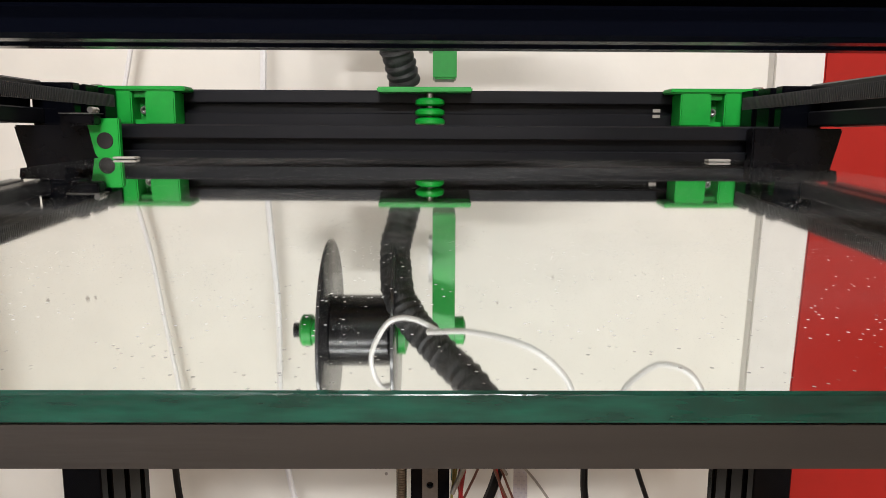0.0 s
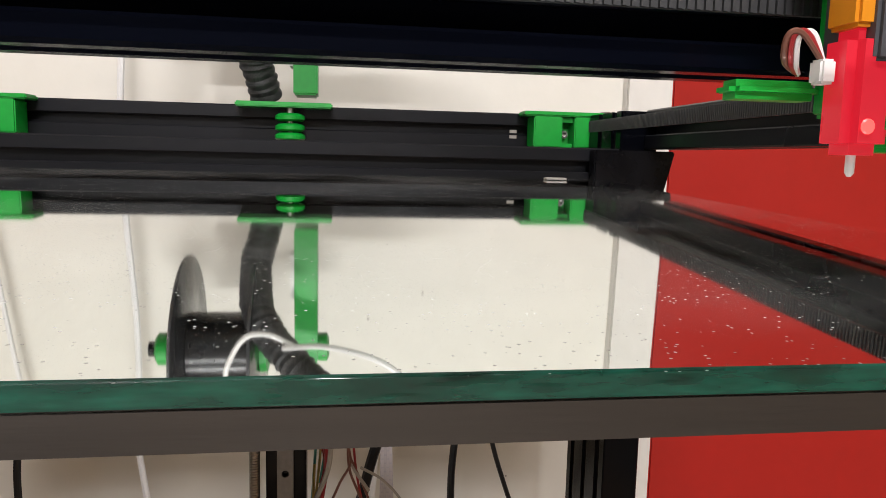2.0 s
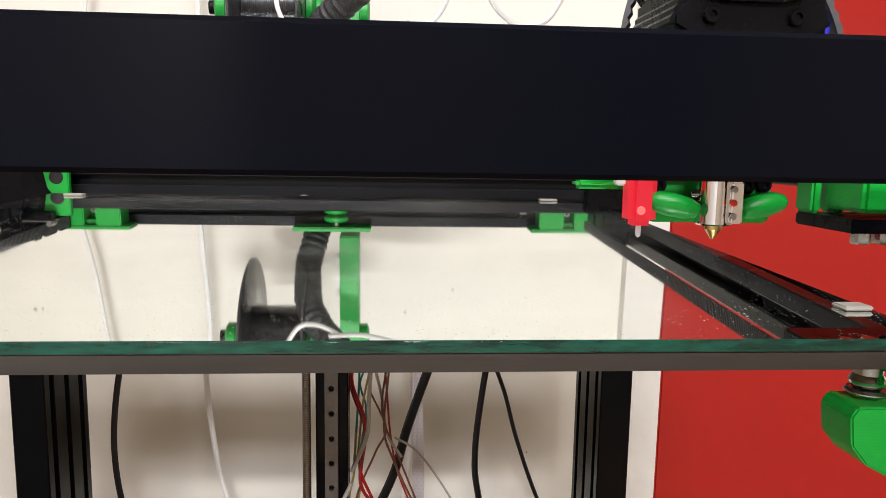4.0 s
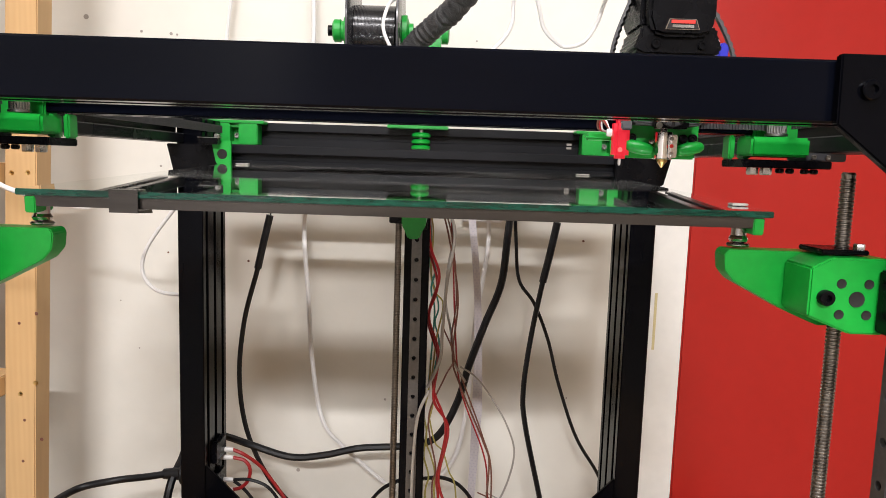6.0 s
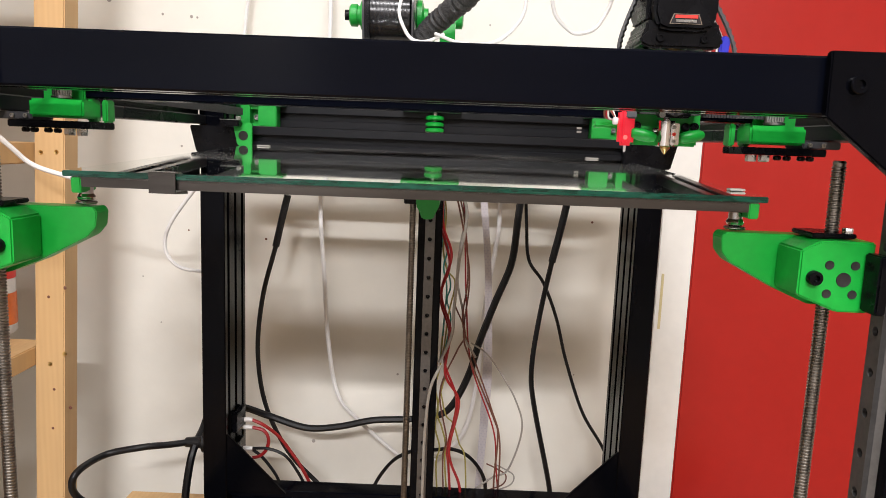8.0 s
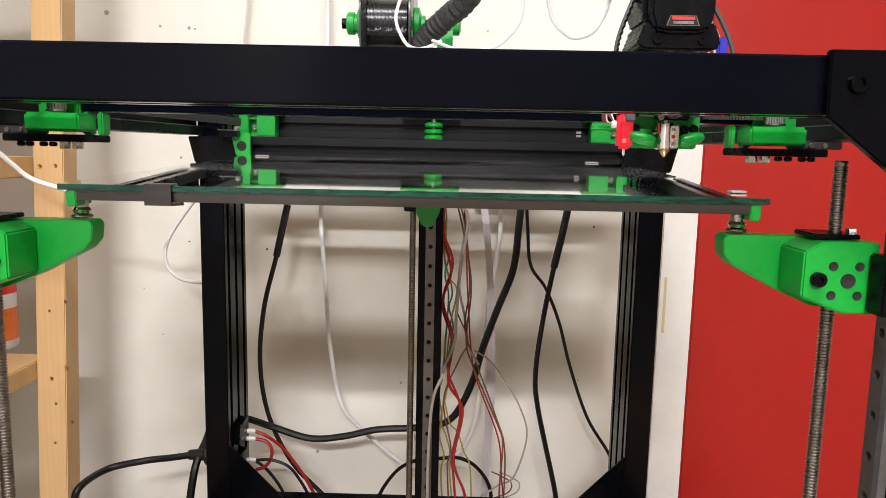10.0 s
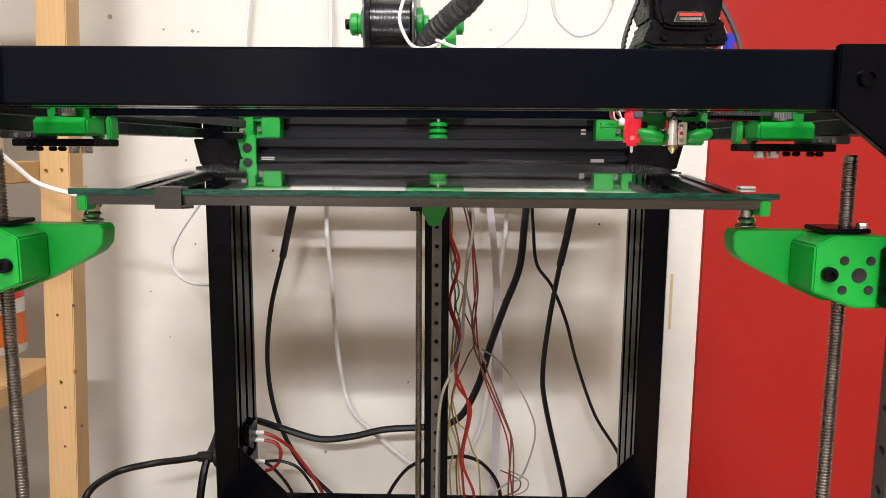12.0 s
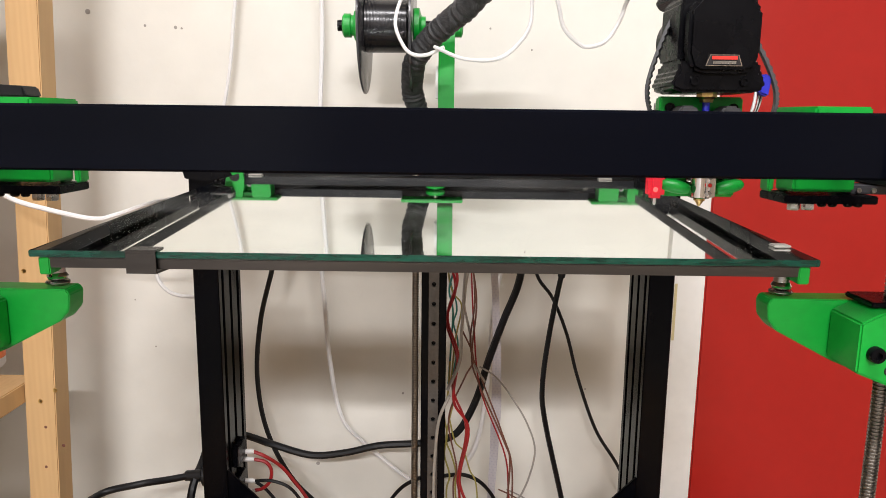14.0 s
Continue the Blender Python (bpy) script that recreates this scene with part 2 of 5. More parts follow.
def lathe(bm, base, way, profile, seg=16, caps=True):
    """Rings (height, radius) along a direction."""
    d, u, v = ring_basis(way)
    base = Vector(base)
    rings = []
    for h, r in profile:
        rings.append([bm.verts.new(base + d * h + (u * math.cos(a) + v * math.sin(a)) * r) for a in (2 * math.pi * i / seg for i in range(seg))])
    for a, b in zip(rings, rings[1:]):
        for i in range(seg):
            bm.faces.new((a[i], a[(i + 1) % seg], b[(i + 1) % seg], b[i]))
    if caps:
        bm.faces.new(rings[0][::-1])
        bm.faces.new(rings[-1])
    return bm


def cyl(bm, a, b, r, seg=16, r2=None):
    d = Vector(b) - Vector(a)
    return lathe(bm, a, d, [(0, r), (d.length, r if r2 is None else r2)], seg)


def rounded_cyl(bm, a, b, r, seg=16, e=0.0008):
    d = Vector(b) - Vector(a)
    n = d.length
    return lathe(bm, a, d, [(0, r - e), (e, r), (n - e, r), (n, r - e)], seg)


def spline(pts, n):
    """A smooth line through the points."""
    P = [Vector(p) for p in pts]
    P = [P[0] * 2 - P[1]] + P + [P[-1] * 2 - P[-2]]
    out = []
    for i in range(1, len(P) - 2):
        a, b, c, d = P[i - 1:i + 3]
        for k in range(n):
            t = k / n
            out.append(0.5 * (2 * b + (c - a) * t + (2 * a - 5 * b + 4 * c - d) * t * t + (3 * b - a - 3 * c + d) * t ** 3))
    return out + [P[-2]]


def tube(bm, pts, r, seg=8, n=8, wrinkle=None):
    line = spline(pts, n)
    d0 = (line[1] - line[0]).normalized()
    u = d0.orthogonal().normalized()
    rings = []
    for i, p in enumerate(line):
        d = (line[min(i + 1, len(line) - 1)] - line[max(i - 1, 0)]).normalized()
        u = (u - d * u.dot(d)).normalized()
        v = d.cross(u)
        ring = []
        for k in range(seg):
            a = 2 * math.pi * k / seg
            rr = r * (wrinkle(i, a) if wrinkle else 1)
            ring.append(bm.verts.new(p + (u * math.cos(a) + v * math.sin(a)) * rr))
        rings.append(ring)
    for a, b in zip(rings, rings[1:]):
        for k in range(seg):
            bm.faces.new((a[k], a[(k + 1) % seg], b[(k + 1) % seg], b[k]))
    bm.faces.new(rings[0][::-1])
    bm.faces.new(rings[-1])
    return bm


def prism(bm, poly, axis, a, b, bev=0.0):
    """A 2D outline pushed along an axis: x takes (y, z), y takes (x, z), z takes (x, y)."""
    def at(u, v, w):
        return {"x": (w, u, v), "y": (u, w, v), "z": (u, v, w)}[axis]
    lo = [bm.verts.new(at(u, v, a)) for u, v in poly]
    hi = [bm.verts.new(at(u, v, b)) for u, v in poly]
    n = len(poly)
    fs = [bm.faces.new(lo[::-1]), bm.faces.new(hi)]
    fs += [bm.faces.new((lo[i], lo[(i + 1) % n], hi[(i + 1) % n], hi[i])) for i in range(n)]
    bmesh.ops.recalc_face_normals(bm, faces=fs)
    if bev:
        es = {e for f in fs for e in f.edges}
        bmesh.ops.bevel(bm, geom=list(es), offset=bev, segments=2, affect="EDGES", clamp_overlap=True)
    return bm


def slotted(u0, u1, v0, v1, slots="lrbt", w=0.008, depth=0.009, inner=0.016):
    """The outline of a T-slot extrusion; a side longer than 45 mm gets a slot every 30 mm."""
    out = []

    def side(p, q, nrm, has):
        p, q, nrm = Vector(p), Vector(q), Vector(nrm)
        n = (q - p).length
        t = (q - p) / n
        out.append(p + t * 0.0011)
        if has:
            k = max(1, round(n / 0.03))
            for i in range(k):
                c = p + t * (n * (i + 0.5) / k)
                for du, dn in ((-w / 2 - 0.0009, 0), (-w / 2, 0.0009), (-w / 2, 0.002), (-inner / 2, 0.002), (-inner / 3, depth), (inner / 3, depth), (inner / 2, 0.002), (w / 2, 0.002), (w / 2, 0.0009), (w / 2 + 0.0009, 0)):
                    out.append(c + t * du + nrm * dn)
        out.append(q - t * 0.0011)
    side((u0, v0), (u1, v0), (0, 1), "b" in slots)
    side((u1, v0), (u1, v1), (-1, 0), "r" in slots)
    side((u1, v1), (u0, v1), (0, -1), "t" in slots)
    side((u0, v1), (u0, v0), (1, 0), "l" in slots)
    return [(p.x, p.y) for p in out]


def mesh_of(name, bm, material):
    me = bpy.data.meshes.new(name)
    bmesh.ops.recalc_face_normals(bm, faces=bm.faces[:])
    bm.to_mesh(me)
    bm.free()
    for m in material if isinstance(material, (list, tuple)) else [material]:
        me.materials.append(m)
    me.polygons.foreach_set("use_smooth", [True] * len(me.polygons))
    me.set_sharp_from_angle(angle=radians(38))
    return me


def thing(name, loc, label, category, group="", kind=""):
    ob = new(name)
    ob.empty_display_size = 0.02
    ob.location = loc
    return tagged(ob, label, category, group, kind)


def part(name, bm, material, parent, label=""):
    """One mesh under a thing or under a part; its points are given in the world."""
    ob = new(name, mesh_of(name, bm, material))
    ob.parent = parent
    if parent.type == "EMPTY":
        ob.matrix_parent_inverse = Matrix.Translation(parent.location).inverted()
    return tagged(ob, label)


def single(name, bm, material, label, category="", group="", kind=""):
    return tagged(new(name, mesh_of(name, bm, material)), label, category, group, kind)


def B():
    return bmesh.new()


def set_to(bm, size, dy):
    """Sizes a mesh about the machine's centre line and slides it in depth."""
    for v in bm.verts:
        v.co = (0.0245 + (v.co.x - 0.0245) * size, v.co.y + dy, 0.539 + (v.co.z - 0.539) * size)
    return bm


def at_post(bm):
    return set_to(bm, 0.957, -0.042)


def at_rear(bm):
    return set_to(bm, 1.055, 0.047)


def hex_bolt(bm, p, way, r, h):
    return lathe(bm, p, way, [(0, r), (h * 0.85, r), (h, r * 0.88)], 6)


def socket_bolt(bm, p, way, r, h):
    """A cap screw with a hexagonal socket in its head."""
    d, u, v = ring_basis(way)
    return lathe(bm, p, way, [(0, r), (h * 0.8, r), (h, r * 0.9), (h, r * 0.5), (h * 0.45, r * 0.48), (h * 0.45, 0.0001)], 18)


# ---- the room ----
WALL_Y = 0.745
single("floor", box(B(), -1.1, 2.6, -6.1, WALL_Y + 0.1, -0.85, -0.75), M_FLOOR, "grey linoleum floor", "floor", kind="structure")
single("ceiling", box(B(), -1.1, 2.6, -6.1, WALL_Y + 0.1, 2.5, 2.6), M_CEIL, "white painted ceiling", "ceiling", kind="structure")
wall_n = single("wall_north", box(B(), -1.1, 0.3539, WALL_Y, WALL_Y + 0.1, -0.75, 2.5), M_WALL, "off-white painted wall with scuffs and nail holes", "wall", kind="structure")
single("wall_north_east", box(B(), 1.22, 2.6, WALL_Y, WALL_Y + 0.1, -0.75, 2.5), M_WALL, "off-white painted wall", "wall", kind="structure")
single("wall_over_door", box(B(), 0.3539, 1.22, WALL_Y, WALL_Y + 0.1, 1.36, 2.5), M_WALL, "off-white painted wall over the door", "wall", kind="structure")
single("wall_west", box(B(), -1.1, -1.0, -6.1, WALL_Y, -0.75, 2.5), M_GREYWALL, "side wall behind the shelf, its shade painted in grey", "wall", kind="structure")
single("wall_east", box(B(), 2.5, 2.6, -6.1, WALL_Y, -0.75, 2.5), M_BACKWALL, "unseen side wall, brown to hold back bounced light", "wall", kind="structure")
single("wall_south", box(B(), -1.0, 2.5, -6.1, -6.0, -0.75, 2.5), M_BACKWALL, "unseen end wall, brown to hold back bounced light", "wall", kind="structure")

# door frame and the red door leaf, which leans a little against the machine's uprights
bm = B()
LEAN = 0.002


def leaned(x, z):
    return (x + LEAN * (z - 0.45), z)


prism(bm, [leaned(0.3517, -0.75), leaned(0.4042, -0.75), leaned(0.4042, 1.30), leaned(0.3517, 1.30)], "y", WALL_Y - 0.014, WALL_Y + 0.06, 0.002)
prism(bm, [leaned(0.3517, -0.75), leaned(0.3604, -0.75), leaned(0.3604, 1.30), leaned(0.3517, 1.30)], "y", WALL_Y - 0.018, WALL_Y - 0.0142)
single("trim", bm, M_TRIM, "off-white painted door casing with a raised edge", "trim", kind="structure")
door = thing("door_1", (0.8, WALL_Y, -0.75), "closed bright red painted door with a dark gap", "door", kind="structure")
part("leaf", prism(B(), [leaned(0.4075, -0.744), leaned(1.17, -0.744), leaned(1.17, 1.29), leaned(0.4075, 1.29)], "y", WALL_Y - 0.006, WALL_Y + 0.038, 0.002), M_REDP, door)
# near-black strip that paints the shade between casing and leaf
part("gap", prism(B(), [leaned(0.4044, -0.744), leaned(0.4072, -0.744), leaned(0.4072, 1.29), leaned(0.4044, 1.29)], "y", WALL_Y + 0.002, WALL_Y + 0.03), M_DARK, door)
single("trim_east", box(B(), 1.175, 1.22, WALL_Y - 0.014, WALL_Y + 0.06, -0.75, 1.36, 0.002), M_TRIM, "off-white painted door casing", "trim", kind="structure")
single("trim_top", box(B(), 0.26, 1.175, WALL_Y - 0.014, WALL_Y + 0.06, 1.302, 1.36, 0.002), M_TRIM, "off-white painted head casing", "trim", kind="structure")

single("tape_strip", box(B(), 0.3572, 0.3613, WALL_Y - 0.0188, WALL_Y - 0.0182, 0.2605, 0.3486), mat("old_tape", (0.50, 0.42, 0.22), 0.5), "yellowed strip of old tape on the door casing", "tape")
# nail holes and scuffs in the wall
rnd = random.Random(4)
for x, z, r in ((-0.5041, 0.7325, 0.0042), (-0.4229, 0.7141, 0.0022), (-0.3790, 0.7120, 0.0026), (-0.3702, 0.7109, 0.0018), (-0.2650, 0.3758, 0.0022), (0.2476, 0.4226, 0.002),
                (-0.0505, 0.1628, 0.0018), (0.1348, 0.4310, 0.0013), (-0.1861, 0.0427, 0.003), (0.0737, 0.7155, 0.0016), (0.1340, 0.6861, 0.0015), (-0.3971, 0.5168, 0.002),
                (-0.3879, 0.3853, 0.0016), (-0.4348, 0.2337, 0.0014), (0.2343, 0.1739, 0.0014), (-0.3304, 0.2045, 0.0011), (-0.4624, 0.3082, 0.0012)):
    bm = B()
    lathe(bm, (x, WALL_Y + 0.001, z), (0, -1, 0), [(0, r), (0.0016, r * (0.8 + 0.3 * rnd.random())), (0.0018, r * 0.5)], 9)
    part("nail_hole", bm, M_BRNW if 0.365 < z < 0.428 else M_SCUFF, wall_n)

# wall socket and adaptor
sock = thing("wall_socket", (0.09, WALL_Y, 0.45), "white double wall socket behind the machine", "socket")
part("plate", box(B(), 0.0615, 0.1225, WALL_Y - 0.009, WALL_Y - 0.0005, 0.447, 0.549, 0.002), M_WHITEP, sock)
for x0 in (0.067, 0.095):
    part("rocker", box(B(), x0, x0 + 0.02, WALL_Y - 0.0125, WALL_Y - 0.009, 0.505, 0.53, 0.001), M_WHITEP, sock)
    # dark box on the plate, painted shade of a pin opening
    part("pin_hole_shade", box(B(), x0 + 0.007, x0 + 0.012, WALL_Y - 0.0095, WALL_Y - 0.0089, 0.485, 0.49), M_DARK, sock)
adp = thing("power_adaptor", (0.130, 0.67, 0.473), "small black plug-in power adaptor with a grey rod", "adaptor")
part("body", box(B(), 0.1134, 0.1500, 0.611, 0.735, 0.473, 0.5355, 0.003), M_PLASTIC, adp)
part("rod", cyl(B(), (0.074, 0.640, 0.488), (0.159, 0.640, 0.488), 0.0022, 10), M_GREYC, adp, "grey plastic rod")

# ---- unseen bench, added under the machine; its front edge bounces light up ----
bench = thing("workbench", (0.0, 0.27, -0.75), "plain pine bench, unseen, added as support and for bounced light", "workbench")
part("top", box(B(), -0.44, 0.52, -0.30, 0.635, -0.036, 0.0, 0.002), M_PINE, bench)
for x in (-0.40, 0.42):
    for y in (-0.27, 0.555):
        part("leg", box(B(), x, x + 0.06, y, y + 0.06, -0.75, -0.0362, 0.002), M_PINE, bench)

# ---- shelf beside the machine ----
shelf = thing("wooden_shelf", (-0.7, 0.3, -0.75), "raw pine shelf unit with screw heads and knots", "shelf")
SL = 0.040


def tilted(x, z):
    return (x + SL * (z - 0.33), z)


part("upright", prism(B(), [tilted(-0.5175, -0.75), tilted(-0.4785, -0.75), tilted(-0.4785, 1.3), tilted(-0.5175, 1.3)], "y", 0.541, 0.575, 0.0012), M_PINE, shelf)
for z in (0.222, 0.492, 0.86):
    part("board", box(B(), -0.98, -0.518 + 0.04 * (z - 0.33), -0.4, 0.575, z, z + 0.026, 0.0015), M_PINE, shelf)
for x, z in ((-0.492, 0.506), (-0.472, 0.507), (-0.498, 0.395), (-0.492, 0.225), (-0.472, 0.24)):
    part("screw_head", lathe(B(), (x - 0.010, 0.5412, z), (0, -1, 0), [(0, 0.0032), (0.0007, 0.0028), (0.0002, 0.0008)], 12), M_BRASS, shelf, "brass screw head")
for x, z in ((-0.49, 0.317), (-0.488, 0.19), (-0.492, 0.135), (-0.468, 0.33), (-0.467, 0.165)):
    part("knot", lathe(B(), (x - 0.010, 0.5412, z), (0, -1, 0), [(0, 0.0024), (0.0004, 0.0016)], 10), M_BRNW, shelf)
bot = thing("glue_bottle", (-0.6150, 0.60, 0.248), "white glue bottle with orange and red printed label", "bottle")
part("body", lathe(B(), (-0.6150, 0.60, 0.2485), (0, 0, 1), [(0, 0.028), (0.004, 0.031), (0.118, 0.031), (0.132, 0.022), (0.14, 0.012)], 28), M_WHITEP, bot)
part("label_band", lathe(B(), (-0.6150, 0.60, 0.262), (0, 0, 1), [(0, 0.0314), (0.045, 0.0314)], 28, False), mat("orange_print", (0.75, 0.16, 0.02), 0.4), bot, "orange lower label")
part("red_band", lathe(B(), (-0.6150, 0.60, 0.3275), (0, 0, 1), [(0, 0.0315), (0.028, 0.0315)], 28, False), M_REDPL, bot, "red label band")
part("yellow_band", lathe(B(), (-0.6150, 0.60, 0.356), (0, 0, 1), [(0, 0.0314), (0.008, 0.0314)], 28, False), M_YELLOW, bot, "yellow label band")
part("cap", lathe(B(), (-0.6150, 0.60, 0.3885), (0, 0, 1), [(0, 0.011), (0.018, 0.010), (0.03, 0.004)], 18), M_REDPL, bot, "red nozzle cap")
for z, h, w in ((0.336, 0.010, 0.016), (0.315, 0.004, 0.016), (0.306, 0.005, 0.014), (0.296, 0.003, 0.012), (0.290, 0.003, 0.012)):
    part("print_bar", box(B(), -0.6150 + 0.006, -0.6150 + 0.006 + w, 0.5668, 0.5684, z, z + h), M_WHITEP if z > 0.33 or z < 0.3 else M_DARK, bot)
jar = thing("storage_tub", (-0.578, 0.49, 0.518), "tall white plastic storage tub on the shelf", "tub")
part("body", lathe(B(), (-0.578, 0.49, 0.5185), (0, 0, 1), [(0, 0.044), (0.003, 0.047), (0.128, 0.050), (0.131, 0.051)], 32), M_WHITEP, jar)
part("lid", lathe(B(), (-0.578, 0.49, 0.650), (0, 0, 1), [(0, 0.053), (0.012, 0.053), (0.015, 0.049)], 32), M_WHITEP, jar)

# ---- printer frame ----
PX, FZ0, FZ1 = 0.290, 0.560, 0.590      # post centre, front beam bottom and top
fr = thing("printer_frame", (0, 0.28, 0), "black aluminium extrusion frame of a large desktop 3D printer", "printer frame")
for s in (-1, 1):
    c, rc = s * PX - 0.001, s * 0.2695
    part("front_post", prism(B(), slotted(c - 0.015, c + 0.015, 0.0, 0.030, "lr"), "z", 0.012, FZ1), M_BLACK, fr)
    part("rear_post", prism(B(), slotted(rc - 0.015, rc + 0.015, 0.503, 0.593, "lr"), "z", 0.012, 0.578), M_BLACK, fr)
    part("side_beam", prism(B(), slotted(c - 0.015, c + 0.015, 0.549, 0.579, "lrbt"), "y", 0.0305, 0.5025), M_SATIN_LIT, fr)
    part("bottom_side_beam", prism(B(), slotted(c - 0.015, c + 0.015, 0.02, 0.05, "lr"), "y", 0.0305, 0.5025), M_BLACK, fr)
    for y in (0.015, 0.55):
        part("foot", lathe(B(), (c, y, 0.0), (0, 0, 1), [(0, 0.016), (0.009, 0.014), (0.0118, 0.008)], 16), M_RUBBER, fr, "black rubber foot")
    # front corner plates with a slanted inner edge
    poly = [(0.214, FZ1 + 0.002), (0.3, FZ1 + 0.002), (0.3, 0.48), (0.262, 0.48), (0.262, 0.522), (0.2145, FZ0 - 0.001)]
    plate = part("corner_plate", prism(B(), [(s * x, z) for x, z in poly], "y", -0.0062, -0.0004, 0.0008), M_BLACK, fr)
    for bx, bz in ((0.2285, 0.5755), (0.283, 0.5755), (0.283, 0.50)):
        part("bolt", socket_bolt(B(), (s * bx, -0.0064, bz), (0, -1, 0), 0.0048, 0.0028), M_BLACK, plate)
    # rear lower gusset, upper corner bracket
    part("gusset", at_post(prism(B(), [(s * 0.2675, 0.135), (s * 0.2675, 0.051), (s * 0.186, 0.051)], "y", 0.548, 0.553, 0.0008)), M_BLACK, fr)
    part("corner_bracket", at_post(prism(B(), [(s * 0.306, 0.548), (s * 0.239, 0.548), (s * 0.239, 0.519), (s * 0.27, 0.512), (s * 0.298, 0.515)], "y", 0.532, 0.5445, 0.0012)), M_PLASTIC, fr)
    part("cable_clamp", at_post(box(B(), s * 0.212 - 0.024, s * 0.212 + 0.024, 0.548, 0.566, 0.503, 0.5165, 0.002)), M_PLASTIC, fr)
    part("clamp_lever", at_post(tube(B(), [(s * 0.19, 0.55, 0.508), (s * 0.18, 0.545, 0.511), (s * 0.172, 0.543, 0.509), (s * 0.168, 0.543, 0.505)], 0.0014, 6, 6)), M_PLASTIC, fr)
part("front_beam", prism(B(), slotted(0.0, 0.030, FZ0, FZ1, "brt"), "x", -0.2755, 0.2735), M_BEAM, fr)
part("lower_rear_beam", prism(B(), slotted(0.503, 0.533, 0.520, 0.549, "lbr"), "x", -0.2540, 0.2540), M_SATIN_LIT, fr)
part("upper_rear_beam", prism(B(), slotted(0.599, 0.629, 0.5495, 0.5795, "lbr"), "x", -0.2840, 0.2840), M_SATIN_LIT, fr)
part("bottom_rear_beam", at_post(prism(B(), slotted(0.56, 0.59, 0.02, 0.05, "lr"), "x", -0.2675, 0.2665)), M_BEAM, fr)
part("bottom_front_beam", prism(B(), slotted(0.0, 0.030, 0.02, 0.05, "lr"), "x", -0.2755, 0.2735), M_BEAM, fr)
part("centre_post", prism(B(), slotted(-0.014, 0.016, 0.5035, 0.5335, "lr"), "z", 0.0725, 0.5195), M_BLACK, fr)
part("switch_bracket", at_post(prism(B(), [(0.016, 0.5195), (0.052, 0.5195), (0.052, 0.512), (0.043, 0.503), (0.050, 0.496), (0.016, 0.494)], "y", 0.552, 0.562, 0.001)), M_PLASTIC, fr)
for i, z in enumerate((0.5565, 0.5610)):
    part("size_mark", at_rear(box(B(), 0.181, 0.187, 0.5512, 0.5518, z, z + 0.0026)), M_GREYC, fr, "tiny grey printed size mark")

# green printed brackets on the rear beam
for s in (-1, 1):
    br = thing("idler_bracket", (s * 0.224, 0.54, 0.5492), "bright green printed idler bracket on the rear beam", "bracket", "rear idler brackets")
    x0, x1 = sorted((s * 0.196, s * 0.253))
    bm = B()
    w = x1 - x0
    box(bm, x0, x0 + w * 0.42, 0.528, 0.5515, 0.5495, 0.5745, 0.001)
    box(bm, x0 + w * 0.60, x1, 0.528, 0.5515, 0.5495, 0.5745, 0.001)
    box(bm, x0 + w * 0.42, x0 + w * 0.60, 0.534, 0.5515, 0.5495, 0.553)
    box(bm, x0 + w * 0.42, x0 + w * 0.60, 0.534, 0.5515, 0.570, 0.5745)
    box(bm, x0 + w * 0.42, x0 + w * 0.60, 0.546, 0.5515, 0.553, 0.570)
    part("body", at_rear(bm), M_GREEN, br)
    part("flange", at_rear(box(B(), x0 - 0.008, x1 + 0.008, 0.528, 0.5515, 0.5747, 0.5785, 0.001)), M_GREEN, br)
    part("bolt", at_rear(socket_bolt(B(), (x0 + w * 0.51, 0.5458, 0.5605), (0, -1, 0), 0.0035, 0.006)), M_STEEL, br, "steel cap screw")
    part("idler_stub", at_rear(rounded_cyl(B(), (s * 0.259, 0.537, 0.561), (s * 0.259, 0.537, 0.580), 0.0045, 16)), M_STEEL, br, "steel idler stub")
cbr = thing("centre_bracket", (0.001, 0.54, 0.5492), "bright green printed stacked roller bracket on the rear beam", "bracket")
for z, r in ((0.5495, 0.0118), (0.5566, 0.0115), (0.5645, 0.0115)):
    part("roller", at_rear(lathe(B(), (0.001, 0.538, z), (0, 0, 1), [(0, r - 0.002), (0.0014, r), (0.0042, r), (0.0056, r - 0.002), (0.0062, r - 0.004)], 24)), M_GREEN, cbr)
part("axle", at_rear(cyl(B(), (0.001, 0.538, 0.5493), (0.001, 0.538, 0.5746), 0.003, 12)), M_STEEL, cbr)
part("flange", at_rear(prism(B(), [(-0.040, 0.528), (0.034, 0.528), (0.034, 0.5515), (-0.040, 0.5515)], "z", 0.5748, 0.5788, 0.001)), M_GREEN, cbr)
ck = thing("belt_clip", (-0.236, 0.535, 0.52), "green printed triangular clip with a round hole", "clip")
bm = B()
prism(bm, [(-0.226, 0.5195), (-0.226, 0.553), (-0.250, 0.553), (-0.2445, 0.527), (-0.238, 0.5195)], "y", 0.526, 0.5315, 0.0008)
part("body", at_post(bm), M_GREEN, ck)
# uncut: a dark disc carries the shade of the round hole
part("hole", at_post(lathe(B(), (-0.2365, 0.5262, 0.537), (0, -1, 0), [(0, 0.0062), (0.0006, 0.0058), (0.0006, 0.0001)], 18)), M_DARK, ck)
en = thing("limit_switch", (-0.246, 0.52, 0.553), "small black limit switch with a metal lever", "switch")
part("body", at_post(box(B(), -0.262, -0.238, 0.514, 0.5255, 0.548, 0.5555, 0.001)), M_PLASTIC, en)
part("lever", at_post(box(B(), -0.262, -0.236, 0.5135, 0.5255, 0.5558, 0.5564)), M_STEEL, en)
